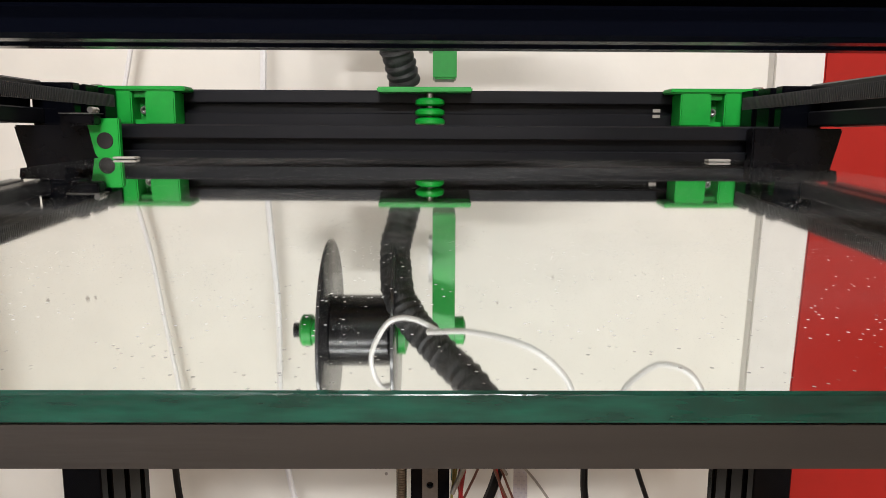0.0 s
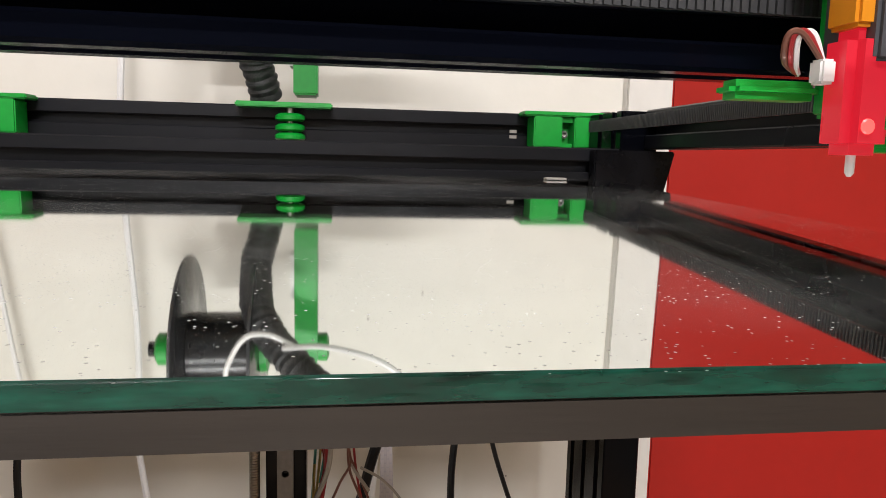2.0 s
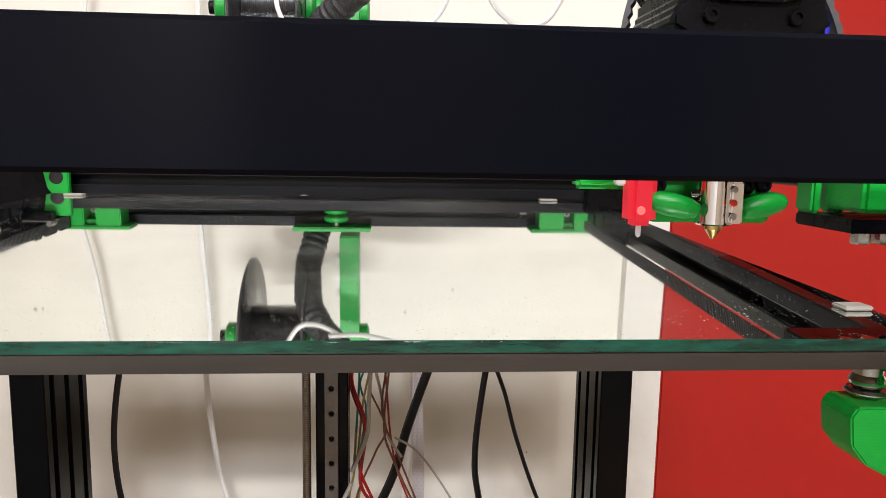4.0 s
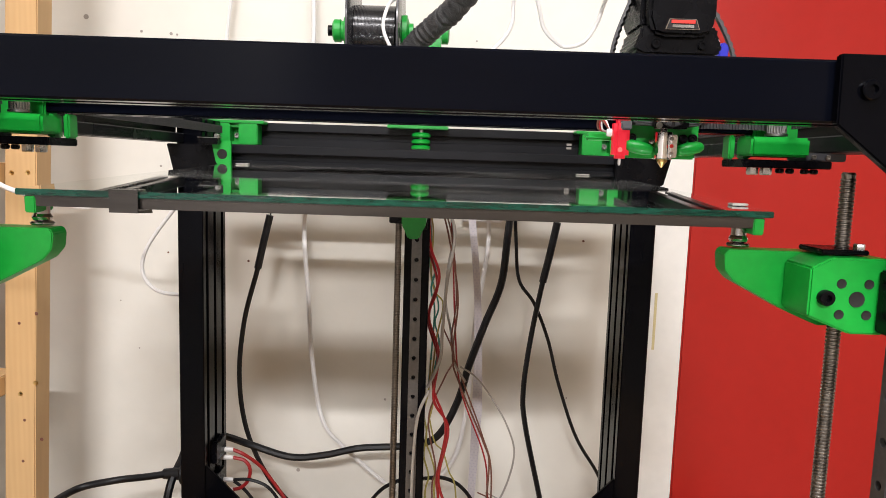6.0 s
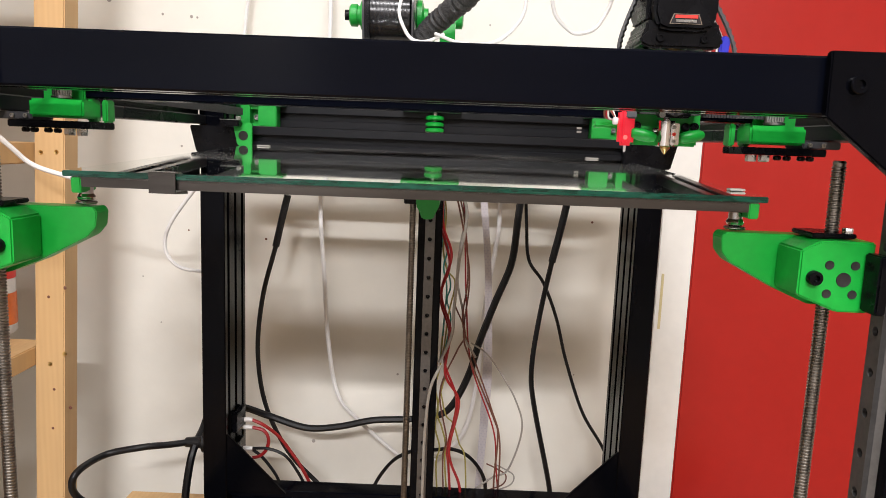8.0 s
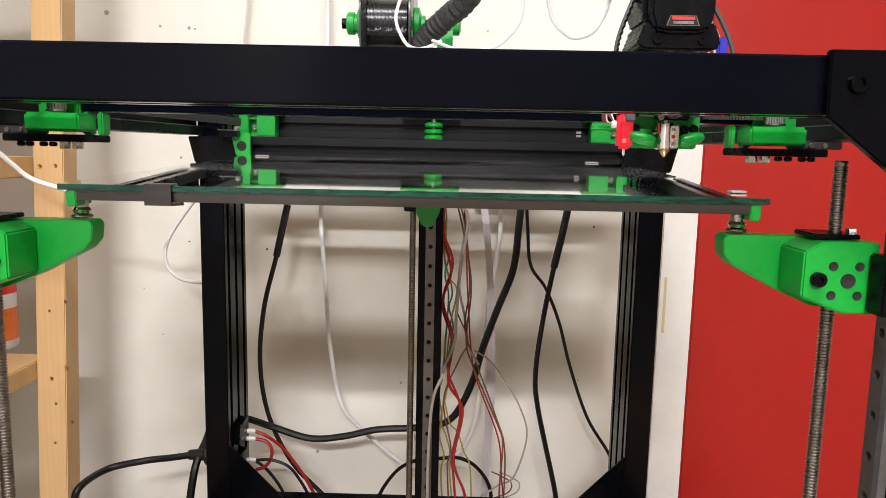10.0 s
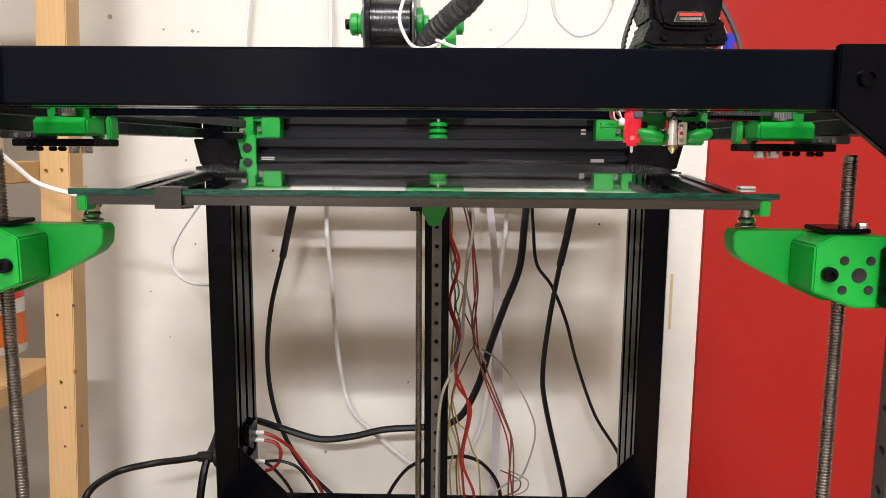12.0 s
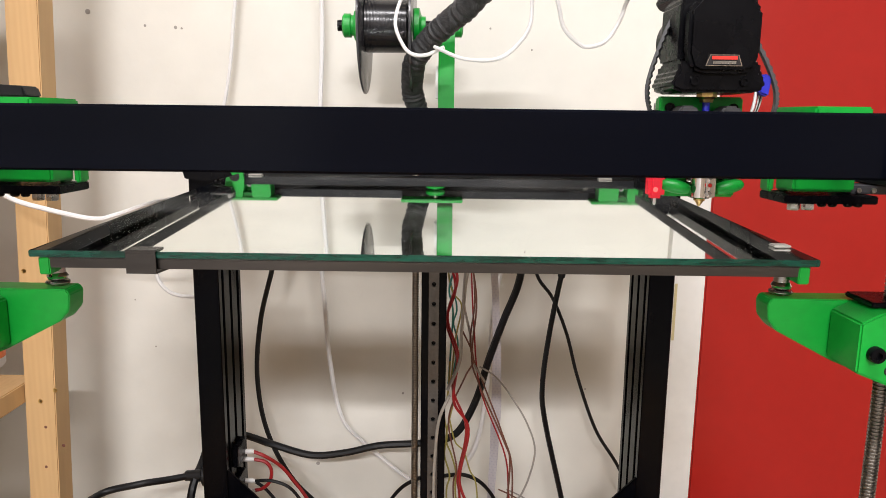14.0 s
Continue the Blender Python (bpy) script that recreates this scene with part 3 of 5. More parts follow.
part("roller", at_post(cyl(B(), (-0.240, 0.514, 0.5585), (-0.240, 0.524, 0.5585), 0.0022, 12)), M_STEEL, en)


# ---- rails, screws, arms and bed ----
def rail_mesh(z0, z1, holes_z, half=0.006, thick=0.008):
    """A steel guide rail standing along z, its face at y = 0 towards -y, with sunk screw holes."""
    bm = B()
    r, seg = 0.0028, 16
    cuts = [z0] + [(a + b) / 2 for a, b in zip(holes_z, holes_z[1:])] + [z1]
    for h, a, b in zip(holes_z, cuts, cuts[1:]):
        circle, rim, floor_ring = [], [], []
        for k in range(seg):
            an = 2 * math.pi * (k + 0.5) / seg
            cx, cz = math.cos(an), math.sin(an)
            m = 1 / max(abs(cx), abs(cz))
            ex = cx * m * half
            ez = h + (cz * m) * ((b - h) if cz > 0 else (h - a))
            circle.append(bm.verts.new((cx * r, 0, h + cz * r)))
            floor_ring.append(bm.verts.new((cx * r, 0.004, h + cz * r)))
            rim.append(bm.verts.new((ex, 0, ez)))
        for k in range(seg):
            j = (k + 1) % seg
            bm.faces.new((circle[k], circle[j], rim[j], rim[k]))
            bm.faces.new((circle[j], circle[k], floor_ring[k], floor_ring[j]))
            p, q = rim[k].co, rim[j].co
            if abs(p.x - q.x) > 1e-6 and abs(p.z - q.z) > 1e-6:
                c = bm.verts.new((half if p.x + q.x > 0 else -half, 0, b if p.z + q.z > 2 * h else a))
                bm.faces.new((rim[k], rim[j], c))
        # hole floor coloured dark for the shade inside
        f = bm.faces.new(floor_ring)
        f.material_index = 1
    for s in (-1, 1):
        v = [bm.verts.new(p) for p in ((s * half, 0, z0), (s * half, 0, z1), (s * half * 0.8, thick * 0.5, z1), (s * half * 0.8, thick * 0.5, z0))]
        bm.faces.new(v)
        v = [bm.verts.new(p) for p in ((s * half * 0.8, thick * 0.5, z0), (s * half * 0.8, thick * 0.5, z1), (s * half, thick, z1), (s * half, thick, z0))]
        bm.faces.new(v)
    v = [bm.verts.new(p) for p in ((-half, 0, z1), (half, 0, z1), (half, thick, z1), (-half, thick, z1))]
    bm.faces.new(v)
    return bm


HOLES = [0.0844 + 0.02393 * k for k in range(19)]
rail = thing("linear_rail", (0.001, 0.4952, 0.075), "dark steel linear guide rail with sunk screws", "linear rail", "vertical rails")
bar = new("bar", mesh_of("bar", rail_mesh(0.0, 0.4440, [z - 0.075 for z in HOLES]), [M_RAIL, M_DARK]))
bar.parent = rail
screw_mesh = mesh_of("sunk_screw", lathe(B(), (0, 0.0039, 0), (0, -1, 0), [(0, 0.0024), (0.0014, 0.0023), (0.0016, 0.0012), (0.0008, 0.0011), (0.0008, 0.0001)], 10), M_PLASTIC)
for z in HOLES:
    o = new("sunk_screw", screw_mesh)
    o.parent = rail
    o.location = (0, 0, z - 0.075)
copy_thing(rail, pose(-0.2680, 0.015, 0.075, 0, 0, 90))
copy_thing(rail, pose(0.2660, 0.015, 0.075, 0, 0, -90))


def lead_screw(x, y, top):
    bm = B()
    prof, z = [], 0.06
    while z < top - 0.003:
        prof += [(z, 0.0033), (z + 0.0005, 0.0040), (z + 0.0011, 0.0040), (z + 0.0016, 0.0033)]
        z += 0.002
    prof += [(top - 0.0012, 0.0037), (top, 0.003)]
    lathe(bm, (x, y, 0), (0, 0, 1), prof, 14)
    return single("lead_screw", bm, M_SCREW, "threaded steel lead screw standing upright", "lead screw", "lead screws")


for x, y, top in ((-0.0205, 0.487, 0.5245), (0.2500, 0.043, 0.537), (-0.2455, 0.043, 0.537)):
    lead_screw(x, y, top)

BED = 0.5140     # top of the glass


def bed_arm(s):
    """A front arm: carriage block on the rail, tapering inwards to the ball joint under the bed."""
    top = BED - 0.0212
    a = thing("bed_support", (s * 0.24, 0.05, top - 0.045), "bright green printed bed support arm on its lead screw", "bed support", "bed supports")

    def X(x):
        return s * x
    body = prism(B(), [(X(0.1895), top - 0.004), (X(0.1915), top - 0.001), (X(0.2650), top - 0.001), (X(0.2650), top - 0.043), (X(0.245), top - 0.043), (X(0.226), top - 0.035), (X(0.1955), top - 0.019), (X(0.1905), top - 0.013)], "y", 0.0520, 0.0680, 0.0006)
    part("arm", body, M_GREEN, a)
    bm = B()
    outer = [(X(0.2235), top - 0.006), (X(0.234), top - 0.0005), (X(0.2650), top - 0.0005), (X(0.2650), top - 0.041), (X(0.2465), top - 0.041), (X(0.2235), top - 0.032)]
    prism(bm, outer, "y", 0.022, 0.0518, 0.001)
    face = part("front_block", bm, M_GREEN, a)
    # no holes are cut here; dark discs put their shade on the face
    for x, z, r in ((0.2400, 0.0140, 0.0026), (0.2400, 0.0305, 0.0026), (0.2545, 0.0140, 0.0026), (0.2545, 0.0305, 0.0026)):
        part("bolt_hole_shade", lathe(B(), (X(x), 0.0219, top - z), (0, -1, 0), [(0, r), (0.00035, r * 0.97), (0.0002, r * 0.85), (0.0001, 0.0001)], 18), M_DARK, face)
    part("bore_shade", lathe(B(), (X(0.2487), 0.0219, top - 0.0222), (0, -1, 0), [(0, 0.0042), (0.00035, 0.0041), (0.0002, 0.0037), (0.0001, 0.0001)], 24), M_DARK, face)
    part("cap_screw", socket_bolt(B(), (X(0.2315), 0.0218, top - 0.0215), (0, -1, 0), 0.0042, 0.004), M_PLASTIC, face, "black cap screw")
    part("nut_plate", box(B(), min(X(0.2325), X(0.258)), max(X(0.2325), X(0.258)), 0.030, 0.056, top + 0.0002, top + 0.003, 0.0006), M_PLASTIC, a, "black nut plate")
    part("nut_screw", hex_bolt(B(), (X(0.2555), 0.036, top + 0.003), (0, 0, 1), 0.003, 0.003), M_STEEL, a)
    part("ball_seat", rounded_cyl(B(), (X(0.2005), 0.062, top), (X(0.2005), 0.062, top + 0.002), 0.0065, 20), M_STEEL, a, "steel seat")
    part("ball", lathe(B(), (X(0.2005), 0.062, top + 0.0015), (0, 0, 1), [(0, 0.002), (0.0012, 0.0048), (0.003, 0.0056), (0.0048, 0.0045), (0.006, 0.002)], 20), M_CHROME, a, "polished steel ball joint")
    part("stud", cyl(B(), (X(0.2005), 0.062, top + 0.005), (X(0.2005), 0.062, BED - 0.0107), 0.0042, 16), M_STEEL, a)
    part("carriage", box(B(), min(X(0.2590), X(0.2650)), max(X(0.2590), X(0.2650)), 0.006, 0.0215, top - 0.039, top - 0.006, 0.001), M_PLASTIC, a)
    return a


bed_arm(1)
bed_arm(-1)
ra = thing("bed_support", (0, 0.478, BED - 0.06), "green printed rear bed bracket with black carriage", "bed support", "bed supports")
part("carriage", box(B(), -0.0135, 0.0135, 0.478, 0.4948, BED - 0.057, BED - 0.012, 0.0012), M_PLASTIC, ra)
part("nut_block", box(B(), -0.031, -0.0137, 0.4765, 0.4975, BED - 0.05, BED - 0.028, 0.001), M_PLASTIC, ra)
part("cradle", prism(B(), [(-0.012, BED - 0.014), (0.012, BED - 0.014), (0.013, BED - 0.045), (0.009, BED - 0.052), (0.006, BED - 0.060), (-0.006, BED - 0.060), (-0.009, BED - 0.052), (-0.013, BED - 0.045)], "y", 0.405, 0.4775, 0.0015), M_GREEN, ra)

BX0, BX1, BY0, BY1 = -0.2075, 0.2135, 0.0480, 0.4380
TILT = 0.033        # the bed climbs a little to the rear
bed = thing("print_bed", (0.002, BY0, BED - 0.0105), "mirror glass print bed on a grey aluminium plate", "print bed")
bm = B()
box(bm, BX0, BX1, BY0, BY1, BED - 0.0036, BED, 0.0004)
bm.normal_update()
for f in bm.faces:
    f.material_index = 0 if abs(f.normal.z) > 0.9 else 1
part("glass_sheet", bm, [M_MIRROR, M_EDGE], bed, "dusty mirror glass with a green cut edge")
part("plate", box(B(), BX0 + 0.004, BX1 - 0.004, BY0 + 0.0015, BY1 - 0.004, BED - 0.0098, BED - 0.0038, 0.0006), M_BRUSH, bed, "brushed aluminium plate")
for x in (BX0 + 0.0075, BX1 - 0.0075):
    part("pad", box(B(), x - 0.003, x + 0.003, BY0 + 0.0008, BY0 + 0.02, BED - 0.0135, BED - 0.0043, 0.0006), M_GREEN, bed, "green printed corner pad")
cl = B()
prism(cl, [(BY0 - 0.0016, BED + 0.001), (BY0 + 0.010, BED + 0.001), (BY0 + 0.010, BED + 0.0002), (BY0 - 0.0006, BED + 0.0002), (BY0 - 0.0006, BED - 0.0108), (BY0 + 0.018, BED - 0.0108), (BY0 + 0.019, BED - 0.013), (BY0 - 0.0016, BED - 0.0118)], "x", -0.155, -0.139)
single("bed_clip", cl, M_BRUSH, "grey sprung steel clip over the bed edge", "clip", "bed clips")
for x, y, w in ((0.2070, 0.082, 0.010), (0.178, 0.420, 0.014), (-0.184, 0.420, 0.014)):
    lift = TILT * (y - BY0)
    single("bed_clip", box(B(), x - w / 2, x + w / 2, y - 0.004, y + 0.004, BED + lift + 0.0002, BED + lift + 0.0016, 0.0005), M_GREYC, "small pale clip on the glass", "clip", "bed clips")


bed.rotation_euler.x = TILT


# ---- gantry ----
def belt(bm, p, q, up, side, thick=0.0013, wide=0.006, pitch=0.002):
    """A toothed belt strip from p to q, its width along up, its teeth towards side."""
    p, q, up, side = Vector(p), Vector(q), Vector(up).normalized(), Vector(side).normalized()
    n = int((q - p).length / pitch)
    d = (q - p) / n
    lo, hi = [], []
    for i in range(n):
        for f, h in ((0.0, 0.0007), (0.45, 0.0007), (0.5, 0.0), (0.95, 0.0)):
            c = p + d * (i + f) + side * (thick + h)
            lo.append(bm.verts.new(c))
            hi.append(bm.verts.new(c + up * wide))
    for i in range(len(lo) - 1):
        bm.faces.new((lo[i], lo[i + 1], hi[i + 1], hi[i]))
    back = [bm.verts.new(c) for c in (p, q, q + up * wide, p + up * wide)]
    bm.faces.new(back[::-1])
    bm.faces.new((hi[0], hi[-1], back[2], back[3]))
    bm.faces.new((lo[-1], lo[0], back[0], back[1]))
    return bm


def toothed_arc(bm, pts, wide_way, wide=0.006, thick=0.0014, n=14, teeth=0.0008):
    """A bent strip of toothed belt along a smooth line."""
    line = spline(pts, n)
    w = Vector(wide_way).normalized() * wide
    rows = []
    for i, p in enumerate(line):
        d = (line[min(i + 1, len(line) - 1)] - line[max(i - 1, 0)]).normalized()
        out = d.cross(Vector(wide_way).normalized()).normalized()
        h = thick + (teeth if i % 2 else 0)
        rows.append([bm.verts.new(c) for c in (p - w / 2, p + w / 2, p + w / 2 + out * h, p - w / 2 + out * h)])
    for a, b in zip(rows, rows[1:]):
        for k in range(4):
            bm.faces.new((a[k], a[(k + 1) % 4], b[(k + 1) % 4], b[k]))
    bm.faces.new(rows[0][::-1])
    bm.faces.new(rows[-1])
    return bm


gan = thing("x_gantry", (0, GY, 0.54), "black cross beam with a bright steel rail and green end blocks", "gantry")
part("beam", prism(B(), slotted(GY + 0.006, GY + 0.026, 0.5598, 0.5798, "lbr", w=0.006, depth=0.006, inner=0.011), "x", -0.232, 0.232), M_BEAM, gan)
part("guide_rail", prism(B(), [(GY + 0.010, 0.580), (GY + 0.022, 0.580), (GY + 0.022, 0.5835), (GY + 0.0208, 0.5845), (GY + 0.022, 0.5855), (GY + 0.022, 0.588), (GY + 0.010, 0.588), (GY + 0.010, 0.5855), (GY + 0.0112, 0.5845), (GY + 0.010, 0.5835)], "x", -0.231, 0.231), M_XRAIL, gan, "bright ground steel guide rail")
part("left_belt", belt(B(), (-0.2385, GY - 0.006, 0.5705), (HX - 0.02, GY - 0.006, 0.5705), (0, 0, 1), (0, -1, 0), wide=0.009), M_BELT, gan, "black toothed belt")
part("right_belt", belt(B(), (HX + 0.02, GY - 0.006, 0.5620), (0.2385, GY - 0.006, 0.5620), (0, 0, 1), (0, -1, 0), wide=0.009), M_BELT, gan, "black toothed belt")
for s in (-1, 1):
    def bx(bm, x0, x1, y0, y1, z0, z1, bev=0.001):
        return box(bm, min(s * x0, s * x1), max(s * x0, s * x1), GY + y0, GY + y1, z0, z1, bev)
    blk = part("end_block", bx(B(), 0.2200, 0.2565, -0.020, 0.004, 0.5455, 0.5575, 0.0015), M_GREEN, gan, "bright green printed end block")
    part("cheek", bx(B(), 0.2310, 0.2600, 0.0042, 0.020, 0.5455, 0.590), M_GREEN, blk)
    part("top_cap", prism(B(), [(s * 0.2220, GY - 0.004), (s * 0.229, GY - 0.021), (s * 0.262, GY - 0.021), (s * 0.262, GY + 0.022), (s * 0.2220, GY + 0.022)], "z", 0.5832, 0.5952, 0.0012), M_GREEN, blk)
    part("side_tab", bx(B(), 0.2155, 0.2195, 0.0042, 0.016, 0.5435, 0.559), M_GREEN, blk)
    part("side_tab", bx(B(), 0.2255, 0.2300, 0.0042, 0.016, 0.5435, 0.559), M_GREEN, blk)
    part("rear_lug", bx(B(), 0.222, 0.258, 0.0225, 0.036, 0.5835, 0.591), M_GREEN, blk)
    part("joint_plate", bx(B(), 0.2150, 0.270, -0.022, 0.014, 0.5385, 0.5434, 0.0006), M_PLASTIC, gan, "black joint plate")
    part("carriage", bx(B(), 0.2585, 0.284, -0.012, 0.014, 0.5436, 0.5486, 0.0006), M_GREYPL, gan)
    part("spacer", rounded_cyl(B(), (s * 0.2385, GY - 0.011, 0.5725), (s * 0.2385, GY - 0.011, 0.583), 0.0046, 20), M_STEEL, gan, "steel spacer")
    bm = B()
    for k in range(20):
        a = 2 * math.pi * k / 20
        cyl(bm, (s * 0.2385 + 0.0054 * math.cos(a), GY - 0.011 + 0.0054 * math.sin(a), 0.5603), (s * 0.2385 + 0.0054 * math.cos(a), GY - 0.011 + 0.0054 * math.sin(a), 0.5708), 0.0007, 6)
    lathe(bm, (s * 0.2385, GY - 0.011, 0.5585), (0, 0, 1), [(0, 0.0068), (0.0013, 0.0068), (0.0016, 0.0052), (0.0124, 0.0052), (0.0127, 0.0068), (0.0140, 0.0068)], 28)
    part("pulley", bm, M_STEEL, gan, "toothed steel pulley")
    for x, y in ((0.2240, -0.014), (0.2330, -0.013)):
        part("nut", hex_bolt(B(), (s * x, GY + y, 0.5384), (0, 0, -1), 0.0036, 0.0045), M_STEEL, gan)
    for x in (0.2450, 0.2515, 0.2610, 0.2670):
        part("bolt_head", rounded_cyl(B(), (s * x, GY - 0.006, 0.5384), (s * x, GY - 0.006, 0.5352), 0.0027, 14), M_PLASTIC, gan)
    for x in (0.263, 0.272):
        part("side_screw", socket_bolt(B(), (s * x, GY - 0.0122, 0.546), (0, -1, 0), 0.0016, 0.0012), M_STEEL, gan)
    # long belts that run along the sides
    for y0, y1, z in ((GY + 0.02, 0.545, 0.5625), (0.035, GY - 0.02, 0.5625)):
        if y1 - y0 > 0.02:
            part("side_belt", belt(B(), (s * 0.2450, y0, z), (s * 0.2450, y1, z), (0, 0, 1), (-s, 0, 0), wide=0.009), M_BELT, gan, "black toothed belt")
part("stop_cap", prism(B(), [(-0.268, 0.5955), (-0.236, 0.5955), (-0.238, 0.602), (-0.262, 0.603), (-0.268, 0.600)], "y", GY - 0.012, GY + 0.006, 0.001), M_RUBBER, gan, "black rubber end cap")

# ---- print head ----
head = thing("toolhead", (HX, GY - 0.02, 0.535), "black and green toolhead with a small fan and lit probe", "toolhead")
Y0 = GY - 0.012
h = HX
# carriage plate
bm = B()
prism(bm, [(h - 0.0245, 0.549), (h + 0.0245, 0.549), (h + 0.0245, 0.600), (h - 0.0245, 0.600)], "y", Y0 - 0.004, Y0 + 0.004, 0.001)
plate = part("carriage_plate", bm, M_GREEN, head, "green printed carriage plate")
for x, z in ((-0.0185, 0.5935), (0.0185, 0.5935), (-0.0175, 0.5545), (0.0145, 0.5545), (0.0205, 0.555)):
    part("bolt", socket_bolt(B(), (h + x, Y0 - 0.0042, z), (0, -1, 0), 0.0028, 0.0022), M_PLASTIC, plate)
part("slider", box(B(), h - 0.014, h + 0.014, Y0 + 0.0045, GY + 0.034, 0.5885, 0.5985, 0.001), M_STEEL, head)
# heat sink shroud: two ears with dark discs as shaded holes, fan between and below
for s in (-1, 1):
    bm = B()
    prism(bm, [(h + s * 0.0045, 0.562), (h + s * 0.0205, 0.562), (h + s * 0.0205, 0.588), (h + s * 0.016, 0.5945), (h + s * 0.0085, 0.5945), (h + s * 0.0045, 0.589)], "y", Y0 - 0.020, Y0 - 0.0045, 0.0012)
    ear = part("shroud_ear", bm, M_GREYPL, head, "dark grey shroud")
    part("bore_shade", lathe(B(), (h + s * 0.0122, Y0 - 0.0199, 0.5868), (0, -1, 0), [(0, 0.0034), (0.0003, 0.0032), (0.0003, 0.0001)], 18), M_DARK, ear)
    part("bore_shade", lathe(B(), (h + s * 0.0122, Y0 - 0.0199, 0.5785), (0, -1, 0), [(0, 0.0018), (0.0003, 0.0017), (0.0003, 0.0001)], 14), M_DARK, ear)
    part("rib", box(B(), min(h + s * 0.0165, h + s * 0.0195), max(h + s * 0.0165, h + s * 0.0195), Y0 - 0.0225, Y0 - 0.0202, 0.564, 0.586, 0.0006), M_GREYPL, ear)
part("side_fin", box(B(), h - 0.0275, h - 0.021, Y0 - 0.018, Y0 - 0.002, 0.5585, 0.576, 0.0008), M_GREYPL, head)
fan = part("fan_frame", prism(B(), [(h - 0.010, 0.5595), (h + 0.010, 0.5595), (h + 0.010, 0.5785), (h - 0.010, 0.5785)], "y", Y0 - 0.0290, Y0 - 0.0210, 0.001), M_PLASTIC, head, "small black cooling fan")
# dark disc behind the blades, the shade of the fan opening as colour
part("well_shade", lathe(B(), (h, Y0 - 0.0291, 0.569), (0, -1, 0), [(0, 0.0088), (0.0002, 0.0088), (0.0002, 0.0084), (0.0001, 0.0001)], 28), M_DARK, fan)
part("hub", rounded_cyl(B(), (h, Y0 - 0.0292, 0.569), (h, Y0 - 0.0302, 0.569), 0.0050, 24, 0.0004), M_GREYPL, fan)
for k in range(9):
    a = 2 * math.pi * k / 9
    bm = B()
    ca, sa, cb, sb = math.cos(a), math.sin(a), math.cos(a + 0.38), math.sin(a + 0.38)
    q = [bm.verts.new(p) for p in ((h + 0.0050 * ca, Y0 - 0.0299, 0.569 + 0.0050 * sa), (h + 0.0082 * ca, Y0 - 0.0297, 0.569 + 0.0082 * sa), (h + 0.0082 * cb, Y0 - 0.0294, 0.569 + 0.0082 * sb), (h + 0.0050 * cb, Y0 - 0.0294, 0.569 + 0.0050 * sb))]
    bm.faces.new(q)
    r = bmesh.ops.extrude_face_region(bm, geom=bm.faces[:])
    for v in r["geom"]:
        if isinstance(v, bmesh.types.BMVert):
            v.co.y -= 0.0005
    part("blade", bm, M_GREYPL, fan)
for x, z in ((0.0080, 0.5768), (-0.0080, 0.5612)):
    part("fan_screw", socket_bolt(B(), (h + x, Y0 - 0.0290, z), (0, -1, 0), 0.0019, 0.001), M_STEEL, fan, "steel screw")
# filament path
part("guide_tube", cyl(B(), (h, Y0 - 0.012, 0.578), (h, Y0 - 0.012, 0.600), 0.0021, 14), M_BLUE, head, "blue guide tube")
bm = B()
lathe(bm, (h, Y0 - 0.012, 0.5965), (0, 0, 1), [(0, 0.0036), (0.002, 0.0040), (0.003, 0.0056), (0.007, 0.0056), (0.0075, 0.0048), (0.009, 0.0048)], 6)
part("fitting", bm, M_BRASS, head, "brass hexagonal fitting")
bm = B()
lathe(bm, (h, Y0 - 0.012, 0.5625), (0, 0, -1), [(0, 0.0025), (0.004, 0.0025), (0.0045, 0.0062), (0.0205, 0.0062), (0.021, 0.0056)], 22)
hot = part("heater", bm, M_CHROME, head, "polished heater barrel")
part("clamp_band", box(B(), h + 0.0025, h + 0.0066, Y0 - 0.0195, Y0 - 0.006, 0.5425, 0.5565, 0.0005), M_CHROME, hot)
part("nozzle", lathe(B(), (h, Y0 - 0.012, 0.5418), (0, 0, -1), [(0, 0.0032), (0.0018, 0.0032), (0.0020, 0.0026), (0.0050, 0.0007), (0.0053, 0.0004)], 12), M_BRASS, hot, "brass nozzle")
for z in (0.545, 0.5495, 0.554):
    part("set_screw", rounded_cyl(B(), (h + 0.003, Y0 - 0.0194, z), (h + 0.003, Y0 - 0.0204, z), 0.0012, 10, 0.0002), M_REDPL if z == 0.5495 else M_STEEL, hot)
part("side_screw", rounded_cyl(B(), (h - 0.0060, Y0 - 0.012, 0.552), (h - 0.0088, Y0 - 0.012, 0.552), 0.0014, 10, 0.0002), M_STEEL, hot)
part("white_sleeve", tube(B(), [(h + 0.002, Y0 - 0.016, 0.5625), (h + 0.008, Y0 - 0.018, 0.5635), (h + 0.017, Y0 - 0.018, 0.5685), (h + 0.0215, Y0 - 0.016, 0.576)], 0.0024, 12, 8), M_WHITEC, head, "white heater cable sleeve")
# part cooling ducts
for s in (-1, 1):
    bm = B()
    lathe(bm, (h + s * 0.0075, Y0 - 0.016, 0.5465), (s * 0.94, 0.2, 0.28), [(0, 0.0030), (0.003, 0.0045), (0.009, 0.0052), (0.0145, 0.0046), (0.0172, 0.0030), (0.018, 0.0012)], 18)
    for v in bm.verts:
        v.co.z = 0.5465 + (v.co.z - 0.5465) * 0.78
    part("air_duct", bm, M_GREEN, head, "green printed air duct")
part("duct_bridge", box(B(), h - 0.021, h + 0.021, Y0 - 0.010, Y0 + 0.002, 0.5420, 0.5488, 0.001), M_GREEN, head)
